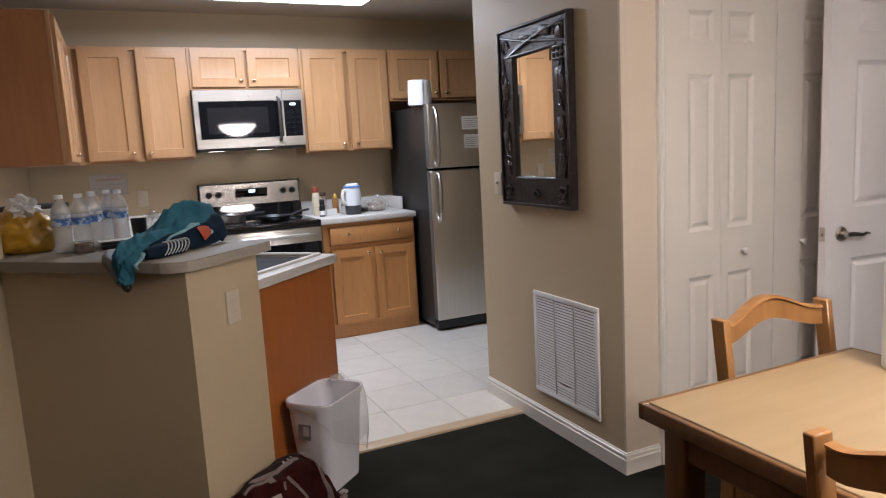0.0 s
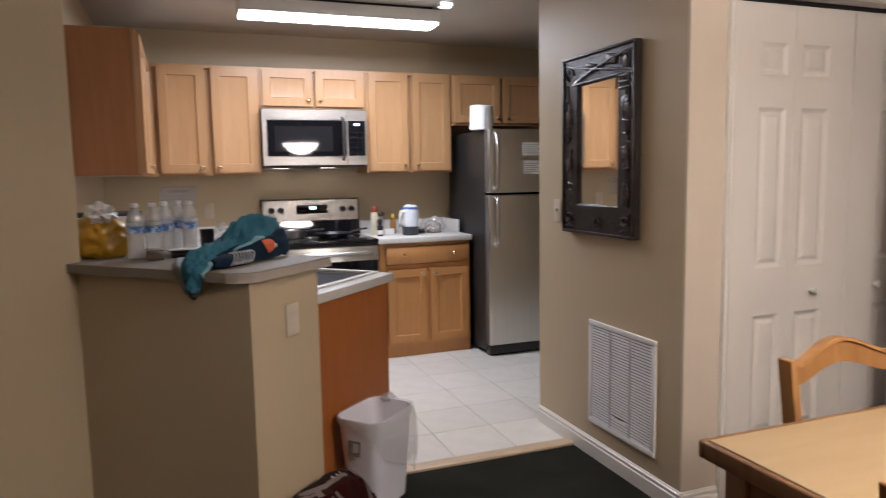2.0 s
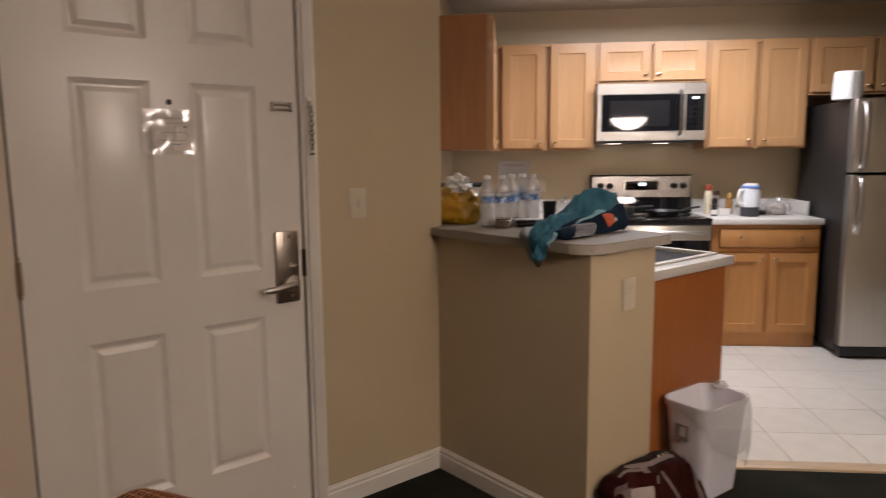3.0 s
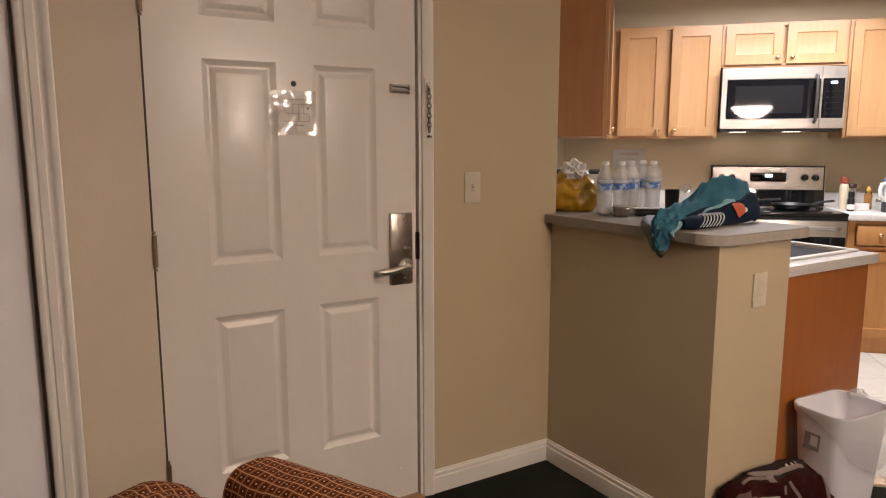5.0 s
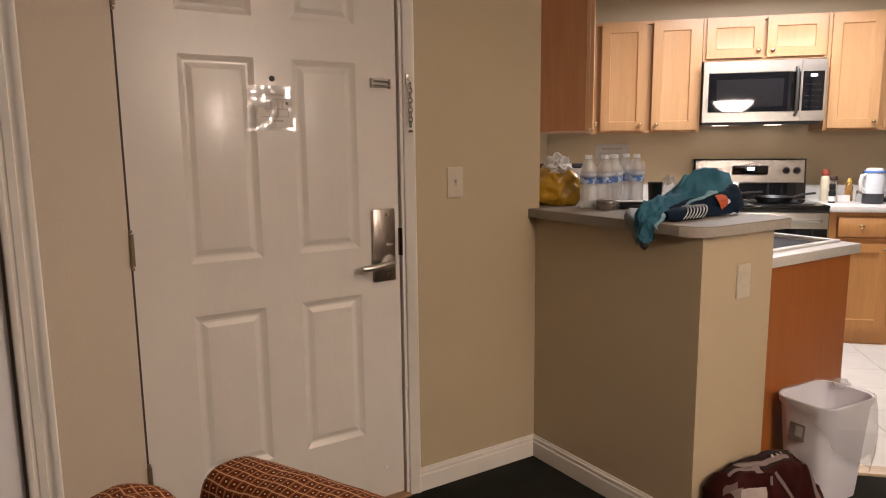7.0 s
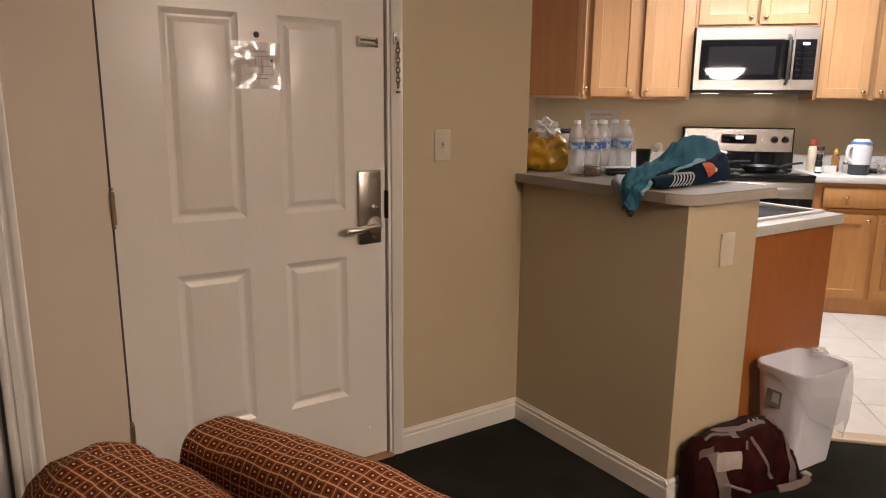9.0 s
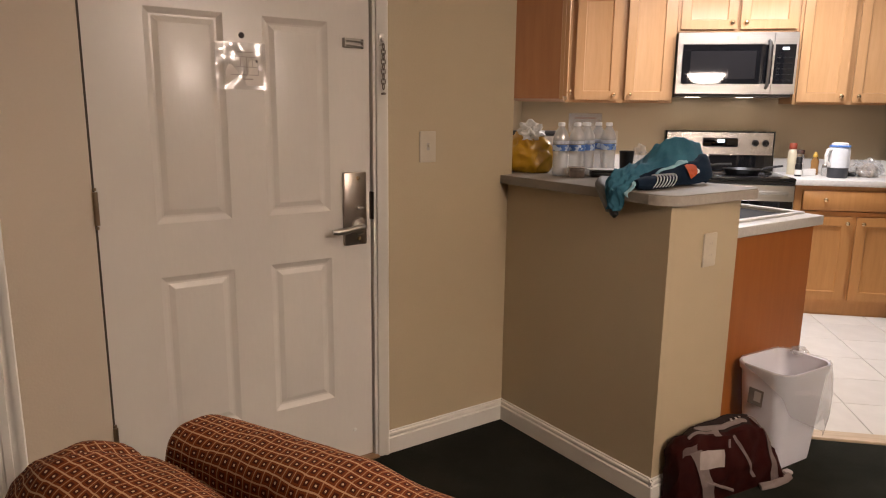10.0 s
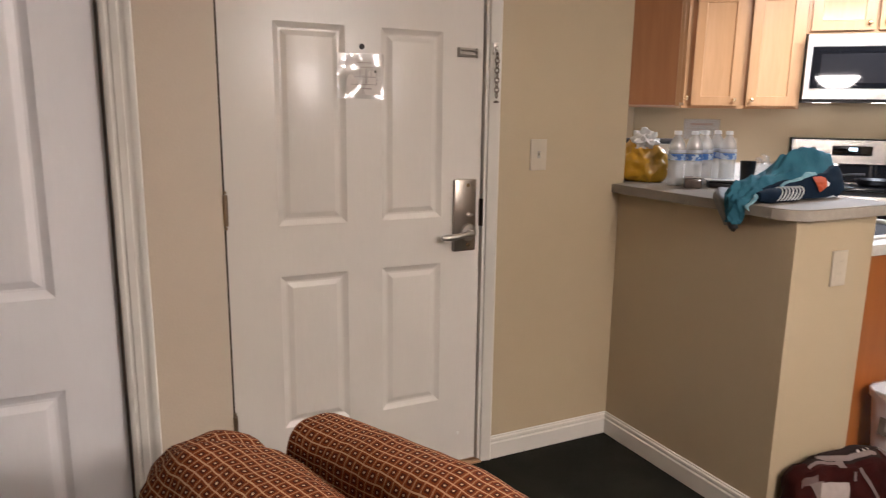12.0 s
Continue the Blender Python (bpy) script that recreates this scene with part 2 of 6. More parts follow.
solid("wall_closet_head", box(CX0, CLOY, 2.075, CX1, CLOY + 0.11, H), WALL, label="beige painted wall over closet doors", category="wall")
solid("wall_closet_right", box(CX1, CLOY, 0, 4.6, CLOY + 0.11, H), WALL, label="beige painted wall beside a closet", category="wall")
# added walls that are never seen, darkened to hold the fill light down
solid("wall_east", box(3.62, -3.4, 0, 3.74, CLOY, H), UNSEEN_DARK, label="unseen plain wall, coloured dark to cut bounced light", category="wall")
solid("wall_south", box(-4.4, -3.52, 0, 4.6, -3.4, H), UNSEEN_DARK, label="unseen plain wall, coloured dark to cut bounced light", category="wall")
solid("wall_west", box(-4.4, -3.4, 0, -4.28, 3.0, H), UNSEEN_DARK, label="unseen plain wall, coloured dark to cut bounced light", category="wall")

# the entry wall with its door opening, at 45 degrees
DS0, DS1, DH = 0.196, 1.098, 2.06
solid("wall_entry_left", box(-0.16, DV, 0, DS0 - 0.003, DV + 0.13, H), LIT_WALL, D45, "beige painted strip beside the entry door, paler as if lamplit", "wall")
solid("wall_entry_right", box(DS1 + 0.012, DV, 0, 1.748, DV + 0.13, H), WALL, D45, "beige painted wall beside the entry door", "wall")
solid("wall_entry_head", box(DS0, DV, DH, DS1 + 0.012, DV + 0.13, H), WALL, D45, "beige painted wall over the entry door", "wall")
solid("wall_hall", box(DS0 - 0.2, DV + 0.131, 0, 1.748, DV + 0.16, H), WALL, D45, "plain wall behind the entry door", "wall")
# half wall of the peninsula
solid("half_wall", box(HU, HV, 0, 2.106, DV - 0.0005, 1.030), WALL, D45, "beige painted half wall under a breakfast bar", "half wall")
# wall of the entry closet with its opening
LC0, LC1 = -0.918, -0.118
solid("wall_entry_closet_return", box(-0.16, LV + 0.11, 0, -0.05, DV, H), WALL, D45, "beige painted return wall by the entry", "wall")
solid("wall_entry_closet_end", box(LC1 + 0.012, LV, 0, -0.05, LV + 0.11, H), WALL, D45, "beige painted narrow wall by the entry closet", "wall")
solid("wall_entry_closet_head", box(LC0, LV, 2.07, LC1 + 0.012, LV + 0.11, H), WALL, D45, "beige painted wall over the entry closet", "wall")
solid("wall_entry_closet_left", box(-4.2, LV, 0, LC0, LV + 0.11, H), WALL, D45, "beige painted plain wall", "wall")
solid("closet_inside_entry", box(-1.0, LV + 0.5, 0, -0.16, LV + 0.55, H), WALL, D45, "plain wall inside the entry closet", "wall")
solid("closet_inside", box(CX0 - 0.1, 2.95, 0, 3.6, 3.0, H), WALL, label="plain wall inside the closet", category="wall")


# ---- doors, trim and casings ----
def panel_slab(w, h, t, cols, rows, rings, bevel=0.0):
    """A slab w x t x h whose front (at y = 0, facing -y) has panels in each column and row; rings: (inset, depth) pairs."""
    bm = bmesh.new()
    xs = sorted({0, w, *[x for c in cols for x in c]})
    zs = sorted({0, h, *[z for r in rows for z in r]})
    grid = {(i, k): bm.verts.new((x, 0, z)) for i, x in enumerate(xs) for k, z in enumerate(zs)}
    for i in range(len(xs) - 1):
        for k in range(len(zs) - 1):
            corner = [grid[i, k], grid[i + 1, k], grid[i + 1, k + 1], grid[i, k + 1]]
            if any(abs(c[0] - xs[i]) < 1e-6 and abs(c[1] - xs[i + 1]) < 1e-6 for c in cols) and any(abs(r[0] - zs[k]) < 1e-6 and abs(r[1] - zs[k + 1]) < 1e-6 for r in rows):
                last = corner
                for inset, depth in rings:
                    ring = [bm.verts.new((x, depth, z)) for x, z in ((xs[i] + inset, zs[k] + inset), (xs[i + 1] - inset, zs[k] + inset), (xs[i + 1] - inset, zs[k + 1] - inset), (xs[i] + inset, zs[k + 1] - inset))]
                    for q in range(4):
                        bm.faces.new((last[q], last[(q + 1) % 4], ring[(q + 1) % 4], ring[q]))
                    last = ring
                bm.faces.new(last)
            else:
                bm.faces.new(corner)
    back = [bm.verts.new((x, t, z)) for x, z in ((0, 0), (w, 0), (w, h), (0, h))]
    bm.faces.new(back[::-1])
    nx, nz = len(xs) - 1, len(zs) - 1
    bm.faces.new([grid[i, 0] for i in range(nx, -1, -1)] + [back[0], back[1]])
    bm.faces.new([grid[i, nz] for i in range(nx + 1)] + [back[2], back[3]])
    bm.faces.new([grid[0, k] for k in range(nz + 1)] + [back[3], back[0]])
    bm.faces.new([grid[nx, k] for k in range(nz, -1, -1)] + [back[1], back[2]])
    return bm


MOULDED = ((0.003, 0.002), (0.015, 0.0085), (0.018, 0.0095), (0.024, 0.0095), (0.040, 0.0025), (0.043, 0.002))
SHAKER = ((0.002, 0.003), (0.005, 0.009), (0.009, 0.010))


def casing(w, t=0.018):
    """The outline (across, out) of a door casing with its stepped mould."""
    return ((0, 0), (0, 0.009), (0.004, 0.012), (0.010, 0.012), (0.013, 0.008), (0.017, 0.008), (0.020, 0.012), (w * 0.55, 0.0135), (w * 0.58, 0.010), (w * 0.64, 0.010), (w - 0.016, 0.015), (w - 0.011, t), (w - 0.003, t), (w, t - 0.004), (w, 0))


def moulding(outline, z0, z1):
    return prism([(a, -o) for a, o in outline], z0, z1)


def baseboard(length, m, name="baseboard"):
    outline = ((0, 0), (-0.014, 0), (-0.014, 0.062), (-0.009, 0.067), (-0.009, 0.071), (-0.0115, 0.074), (-0.0105, 0.081), (-0.005, 0.085), (-0.005, 0.089), (0, 0.091))
    bm = bmesh.new()
    a = [bm.verts.new((0, y, z)) for y, z in outline]
    b = [bm.verts.new((length, y, z)) for y, z in outline]
    n = len(outline)
    for k in range(n):
        bm.faces.new((a[k], a[(k + 1) % n], b[(k + 1) % n], b[k]))
    bm.faces.new(a[::-1])
    bm.faces.new(b)
    return solid(name, bm, TRIM, m, "white painted moulded baseboard along the wall", "baseboard")


# baseboards: local x along the wall, local -y out into the room
baseboard(1.748 - 1.156, D45 @ pose(1.156, DV, 0))
baseboard(DV - HV + 0.012, D45 @ pose(HU, DV, 0, 0, 0, -90))
baseboard(0.39, D45 @ pose(HU - 0.012, HV, 0))
baseboard(MEND - CLOY + 0.012, pose(MIRX, MEND, 0, 0, 0, -90))
baseboard(1.943 - MIRX + 0.012, pose(MIRX - 0.012, CLOY, 0))
baseboard(0.20, D45 @ pose(-0.05, DV, 0))


def lever(parent, m, reach=-1, waved=False):
    """A lever handle: neck and a waved grip towards reach along x; -y is out of the door."""
    part("rosette", swung(swung(lathe(((0, 0), (0.03, 0), (0.032, 0.004), (0.028, 0.011), (0.012, 0.013), (0.011, 0.045), (0, 0.046)), 24), pose(0, 0, 0, 90)), m), NICKEL, parent, "round satin nickel rosette")
    pts = [(0, -0.042, 0), (reach * 0.02, -0.046, 0.001), (reach * 0.05, -0.047, -0.002), (reach * 0.075, -0.046, -0.007), (reach * 0.105, -0.045, -0.008), (reach * 0.124, -0.044, -0.007)]
    if waved:
        pts = [(0, -0.042, 0), (reach * 0.02, -0.046, 0.001), (reach * 0.05, -0.047, -0.003), (reach * 0.078, -0.046, -0.007), (reach * 0.098, -0.046, -0.001), (reach * 0.118, -0.044, -0.005)]
        part("lever", swung(tube(pts, [0.009, 0.0095, 0.0085, 0.007, 0.006, 0.004], 12), m), NICKEL_D, parent, "waved dark nickel lever")
        return
    part("lever", swung(tube(pts, [0.010, 0.0105, 0.010, 0.0115, 0.0125, 0.008], 12), m), NICKEL, parent, "thick satin nickel paddle lever")


# entry door
entry = thing("door_entry", D45 @ pose(DS0, DV + 0.012, 0), "white painted six-panel entry door, closed, with nickel lock", "door", kind="structure")
part("leaf", panel_slab(DS1 - DS0 - 0.008, 2.035, 0.044, ((0.162, 0.391), (0.514, 0.738)), ((0.265, 0.792), (0.959, 1.591), (1.715, 1.915)), MOULDED), DOORP, entry, smooth=12).matrix_basis = pose(0.005, 0, 0.012)
LW = DS1 - DS0
HINGE = mat("aged_hinge", (0.30, 0.22, 0.14), 0.4, 0.9, scale=40, fine=0.1)
for hz in (0.309, 1.032, 1.768):
    bm = tube([(0.003, -0.017, hz - 0.048), (0.003, -0.017, hz + 0.048)], 0.0075, 10)
    tube([(0.003, -0.017, hz - 0.060), (0.003, -0.017, hz - 0.052)], 0.0045, 8, bm)
    tube([(0.003, -0.017, hz + 0.052), (0.003, -0.017, hz + 0.060)], 0.0045, 8, bm)
    part("hinge", bm, HINGE, entry, "dull nickel butt hinge knuckle")
lock = part("lock_plate", box(0.787, -0.016, 0.843, 0.877, 0.001, 1.104, 0.006, 2), mat("lock_steel", (0.42, 0.37, 0.32), 0.3, 1.0, color2=(0.36, 0.32, 0.28), scale=8, stretch=(1, 1, 0.2), fine=0.05), entry, "tall brushed nickel lock plate")
lock_mount = pose(0.845, -0.014, 0.912)
lever(lock, lock_mount)
part("thumb_turn", swung(tube([(0, 0, 0), (0, -0.012, 0), (-0.002, -0.018, 0)], [0.008, 0.007, 0.005], 10), pose(0.845, -0.015, 0.977)), NICKEL, lock)
part("turn_blade", box(0.832, -0.032, 0.973, 0.860, -0.024, 0.981, 0.003, 2), NICKEL, lock)
for sx, sz in ((0.842, 1.082), (0.845, 0.866)):
    part("screw", swung(lathe(((0, 0.003), (0.006, 0.0025), (0.007, 0)), 12), pose(sx, -0.016, sz, 90)), BRASS, lock)
part("latch_face", box(LW - 0.0065, -0.003, 0.93, LW - 0.0035, 0.03, 1.03), mat("old_bronze", (0.09, 0.06, 0.04), 0.45, 0.8), entry)
bm = lathe(((0.0, 0.004), (0.006, 0.004), (0.0085, 0.003), (0.0095, 0)), 18)
part("peephole", swung(bm, pose(0.452, -0.001, 1.54, 90)), mat("peephole_dark", (0.03, 0.02, 0.015), 0.5, 0.2), entry, "small dark peephole viewer")
bm = box(0.797, -0.005, 1.524, 0.872, 0.001, 1.556, 0.002)
tube([(0.80, -0.014, 1.548), (0.868, -0.014, 1.545)], 0.0035, 8, bm)
tube([(0.80, -0.014, 1.533), (0.868, -0.014, 1.530)], 0.0035, 8, bm)
bm_box(bm, 0.797, -0.018, 1.524, 0.803, 0, 1.556, 0.002)
bm_box(bm, 0.866, -0.018, 1.522, 0.872, 0, 1.554, 0.002)
part("chain_slide", bm, NICKEL, entry, "nickel security chain slide")
part("knock_dot", swung(lathe(((0, 0.003), (0.006, 0.002), (0.007, 0)), 12), pose(0.824, 0, 0.127, 90)), WHITE, entry)
part("door_shoe", box(0.002, 0.002, 0.0, LW - 0.002, 0.04, 0.013), mat("shoe_wood", (0.30, 0.18, 0.09), 0.5), entry)
part("sill", box(-0.002, -0.035, 0.0, LW + 0.012, 0.0015, 0.009, 0.003, 2), mat("sill_wood", (0.34, 0.20, 0.10), 0.45, scale=6, stretch=(1, 12, 12), fine=0.1), entry, "brown wooden door sill")

# its frame: rebate, casing at the latch side, dark joints
frame_entry = thing("door_frame_entry", D45 @ pose(0, DV, 0), "white painted moulded casing round the entry door", "door frame", kind="structure")
part("casing", swung(moulding(((0, 0), (0, 0.010), (0.004, 0.013), (0.026, 0.0155), (0.030, 0.0185), (0.038, 0.019), (0.043, 0.015), (0.043, 0)), 0, DH + 0.062), pose(DS1 + 0.014, 0.0, 0)), TRIM, frame_entry)
part("head_casing", box(DS0, -0.016, DH + 0.004, DS1 + 0.014, -0.0005, DH + 0.06, 0.004, 2), TRIM, frame_entry)
part("latch_jamb", box(DS1 + 0.003, -0.002, 0, DS1 + 0.0135, 0.06, DH), TRIM, frame_entry)
part("joint", box(DS1 - 0.0035, 0.022, 0, DS1 + 0.003, 0.06, DH), mat("latch_joint", (0.075, 0.05, 0.033), 0.7, scale=9), frame_entry, "brown joint between door and frame")
part("joint", box(DS0 - 0.003, 0.010, 0, DS0 + 0.0045, 0.06, DH), mat("hinge_side_joint", (0.055, 0.036, 0.024), 0.7, scale=9), frame_entry, "brown hinge-side joint")
part("strike_plate", box(DS1 + 0.001, -0.003, 0.93, DS1 + 0.0035, 0.02, 1.03), mat("strike_bronze", (0.06, 0.045, 0.035), 0.4, 0.7), frame_entry)

chain = thing("door_chain", D45 @ pose(DS1 + 0.030, DV - 0.017, 1.37), "nickel security chain hanging on the door casing", "door chain")
CHAINM = mat("chain_steel", (0.20, 0.17, 0.14), 0.4, 0.9, scale=40, fine=0.1)
part("mount", box(-0.011, -0.006, 0.165, 0.011, 0.002, 0.205, 0.003, 2), NICKEL, chain)
part("boss", swung(lathe(((0, 0.012), (0.006, 0.011), (0.009, 0.006), (0.009, 0)), 14), pose(0, -0.004, 0.186, 90)), NICKEL, chain)
for k in range(9):
    z = 0.163 - k * 0.0165
    ring = [(0.0075 * math.cos(a) * (k % 2) + 0, -0.014 + 0.0065 * math.cos(a) * (1 - k % 2), z - 0.002 + 0.0115 * math.sin(a)) for a in [2 * math.pi * j / 10 for j in range(11)]]
    part("link", tube(ring, 0.0024, 6), CHAINM, chain)
part("end_button", lathe(((0, 0), (0.009, 0.001), (0.009, 0.006), (0.004, 0.009), (0, 0.010)), 14, at=(0, -0.014, 0.0)), CHAINM, chain)

# clear sleeve with a notice, hung under the peephole
CLEAR = bpy.data.materials.new("clear_film")
CLEAR.use_nodes = True


def film_nodes(m, gloss, rough, haze=0.0):
    """Thin clear plastic: mostly see-through, with a share of gloss and of milky haze."""
    nt = m.node_tree
    nt.nodes.clear()
    out, a, b = nt.nodes.new("ShaderNodeOutputMaterial"), nt.nodes.new("ShaderNodeMixShader"), nt.nodes.new("ShaderNodeMixShader")
    clear, shine, milk = nt.nodes.new("ShaderNodeBsdfTransparent"), nt.nodes.new("ShaderNodeBsdfGlossy"), nt.nodes.new("ShaderNodeBsdfDiffuse")
    milk.inputs[0].default_value = (0.85, 0.85, 0.86, 1)
    shine.inputs["Roughness"].default_value = rough
    a.inputs[0].default_value, b.inputs[0].default_value = gloss, haze
    nt.links.new(clear.outputs[0], a.inputs[1])
    nt.links.new(shine.outputs[0], a.inputs[2])
    nt.links.new(a.outputs[0], b.inputs[1])
    nt.links.new(milk.outputs[0], b.inputs[2])
    nt.links.new(b.outputs[0], out.inputs[0])


film_nodes(CLEAR, 0.16, 0.16, 0.10)


def crumpled(w, h, nx, nz, amp, seed, freq=18):
    bm = bmesh.new()
    g = [[bm.verts.new((w * i / nx, -amp * (0.4 + noise.noise((seed + w * i / nx * freq, seed * 2.0, h * k / nz * freq)) + 0.5 * noise.noise((seed + w * i / nx * freq * 2.7, 3.0, h * k / nz * freq * 2.7)))  , h * k / nz)) for k in range(nz + 1)] for i in range(nx + 1)]
    for i in range(nx):
        for k in range(nz):
            bm.faces.new((g[i][k], g[i + 1][k], g[i + 1][k + 1], g[i][k + 1]))
    return bm


notice = thing("notice_sleeve", D45 @ pose(0.560, DV + 0.006, 1.376), "clear crumpled plastic sleeve with a printed plan on the door", "notice")
part("sheet", box(0.028, -0.0006, 0.012, 0.150, 0.0, 0.128), mat("notice_paper", (0.72, 0.67, 0.62), 0.6, color2=(0.68, 0.63, 0.58), scale=8), notice, "pale sheet with a small floor plan")
PRINT = mat("print_grey", (0.42, 0.37, 0.34), 0.7)
for xa, za, xb, zb in ((0.058, 0.098, 0.132, 0.1), (0.058, 0.068, 0.132, 0.07), (0.048, 0.044, 0.136, 0.046), (0.078, 0.07, 0.08, 0.1), (0.098, 0.046, 0.1, 0.1), (0.116, 0.07, 0.118, 0.1), (0.134, 0.044, 0.136, 0.09), (0.084, 0.03, 0.118, 0.034), (0.07, 0.112, 0.12, 0.115)):
    part("print_line", box(xa, -0.0012, za, xb, -0.0007, zb), PRINT, notice)
part("print_mark", box(0.128, -0.0013, 0.083, 0.134, -0.0007, 0.091), mat("print_dark", (0.08, 0.07, 0.07), 0.7), notice)
part("film", crumpled(0.160, 0.142, 30, 28, 0.0050, 3.1, 11), CLEAR, notice, "glossy clear film", smooth=180)


SLOT = mat("slot_brown", (0.46, 0.40, 0.32), 0.6)


def wall_plate(m, label, kind_of, w=0.071, h=0.115, rocker=True):
    ob = thing(kind_of, m, label, kind_of.replace("_", " "))
    part("plate", box(-w / 2, -0.006, -h / 2, w / 2, 0.001, h / 2, 0.003, 2), PLATE, ob)
    if rocker:
        part("slot", box(-0.006, -0.0068, -0.013, 0.006, -0.0055, 0.013), mat("slot_shade", (0.45, 0.42, 0.38), 0.6), ob)
        part("toggle", box(-0.004, -0.017, -0.002, 0.004, -0.006, 0.009, 0.002), PLATE, ob)
    else:
        for zz in (-0.02, 0.02):
            part("socket", box(-0.016, -0.0070, zz - 0.014, 0.016, -0.0058, zz + 0.014, 0.0005), PLATE, ob)
            for xx in (-0.006, 0.006):
                part("slot", box(xx - 0.0010, -0.0074, zz - 0.001, xx + 0.0010, -0.0068, zz + 0.006), SLOT, ob)
    return ob


wall_plate(D45 @ pose(1.332, DV, 1.186), "cream light switch with one toggle on beige wall", "light_switch")
wall_plate(D45 @ pose(1.943, HV, 0.868), "cream double power outlet on the half wall's end", "power_outlet", rocker=False)
wall_plate(pose(MIRX, 3.088, 1.177, 0, 0, -90), "cream light switch beside the framed mirror", "light_switch")
wall_plate(pose(0.155, BACK, 1.127), "cream power outlet on the kitchen wall", "power_outlet", rocker=False)

# closet with bifold doors by the dining table
BIFOLD_ROWS = ((0.22, 0.742), (0.942, 1.608), (1.738, 1.868))


def bifold(name, m, width, leaves, knobs, label, cols=None, seams=0.0, paint=DOORB, rows=BIFOLD_ROWS):
    """Bifold closet doors: each leaf has one or two columns of moulded panels; local -y is out."""
    ob = thing(name, m, label, "closet door", kind="structure")
    w = width / leaves
    for k in range(leaves):
        x0, x1 = k * w, (k + 1) * w
        mine = cols or ((0.070, w - 0.074),)
        if seams:                                     # each door folds in the middle
            x0, x1 = (k // 2) * 2 * w + (seams if k % 2 else 0.0), (k // 2) * 2 * w + (2 * w if k % 2 else seams)
            mine = (cols[k % 2],)
        leaf = part("leaf", panel_slab(x1 - x0 - (0.0015 if seams and k % 2 == 0 else 0.004), 2.022, 0.03, mine, rows, MOULDED), paint, ob, smooth=12)
        leaf.matrix_basis = pose(x0 + 0.002, 0, 0.012)
        if k in knobs:
            x = knobs[k]
            part("knob", swung(lathe(((0, 0.034), (0.012, 0.033), (0.017, 0.026), (0.015, 0.018), (0.008, 0.012), (0.008, 0.004), (0.012, 0)), 18), pose(x, 0, 0.831, 90)), WHITE, leaf, "round white knob")
    return ob


bifold("closet_door_dining", pose(2.012, CLOY + 0.083, 0), 1.406, 4, {1: 0.134, 2: 0.182}, "white moulded bifold closet doors, closed", ((0.178, 0.324), (0.042, 0.196)), 0.366)
frame_c = thing("door_frame_closet", pose(0, CLOY, 0), "white painted moulded casing round the closet", "door frame", kind="structure")
part("casing", swung(moulding(casing(0.040), 0, 2.11), Matrix.Diagonal((-1, 1, 1, 1)) @ pose(-1.984, 0, 0)), TRIM, frame_c)
part("head_casing", box(1.9845, -0.018, 2.052, 3.5, -0.0005, 2.11, 0.005, 2), TRIM, frame_c)
part("head_jamb", box(CX0, 0.0005, 2.051, CX1, 0.074, 2.0745), TRIM, frame_c)
part("jamb", box(1.9845, -0.003, 0, 1.9955, 0.0995, 2.0505), TRIM, frame_c)
part("track", box(CX0, 0.075, 2.0365, CX1, 0.105, 2.0745), DARK, frame_c, "dark metal door track")

# entry closet
DOORC = mat("cool_door_paint", (0.83, 0.81, 0.825), 0.3, color2=(0.80, 0.78, 0.795), scale=3, bump=0.08, bump_scale=70, stretch=(1, 1, 0.25), fine=0.015)
bifold("closet_door_entry", D45 @ pose(LC0, LV + 0.018, 0), LC1 - LC0, 2, {}, "white moulded bifold closet doors by the entry, closed", ((0.084, 0.278),), paint=DOORC, rows=((0.22, 0.710), (0.921, 1.608), (1.738, 1.868)))
frame_l = thing("door_frame_entry_closet", D45 @ pose(0, LV, 0), "white painted fluted casing of the entry closet", "door frame", kind="structure")
part("casing", swung(moulding(casing(0.062), 0, 2.13), pose(LC1 + 0.006, 0, 0)), TRIM, frame_l)
part("head_casing", box(LC0 - 0.06, -0.018, 2.06, LC1 + 0.006, -0.0005, 2.13, 0.005, 2), TRIM, frame_l)
part("jamb", box(LC1 + 0.0045, 0.0, 0, LC1 + 0.0125, 0.10, 2.06), TRIM, frame_l)
part("joint", box(LC1 - 0.0018, 0.012, 0, LC1 + 0.0044, 0.08, 2.06), mat("closet_joint", (0.16, 0.14, 0.125), 0.7, scale=9), frame_l, "grey joint beside the closet leaf")

# a room door standing open in front of the closet
open_door = thing("door_open", Matrix.Translation((2.660 * 1.045, 1.910 * 1.045, -0.062)) @ pose(0, 0, 0, 0, 0, -4) @ Matrix.Scale(1.045, 4), "white painted six-panel door, standing wide open, lever handle", "door", kind="structure")
leaf = part("leaf", panel_slab(0.88, 1.938, 0.035, ((0.150, 0.425), (0.520, 0.790)), ((0.173, 0.743), (0.961, 1.571), (1.685, 1.821)), MOULDED), DOORC, open_door, smooth=12)
leaf.matrix_basis = pose(0, 0, 0.069)
lever(open_door, pose(0.085, 0, 0.922), 1, True)
part("latch_plate", box(-0.002, 0.004, 0.895, 0.001, 0.030, 0.955), NICKEL, open_door, "nickel latch plate in the door's edge")
part("latch_bolt", box(-0.012, 0.012, 0.917, 0.0, 0.023, 0.933, 0.002), NICKEL, open_door)

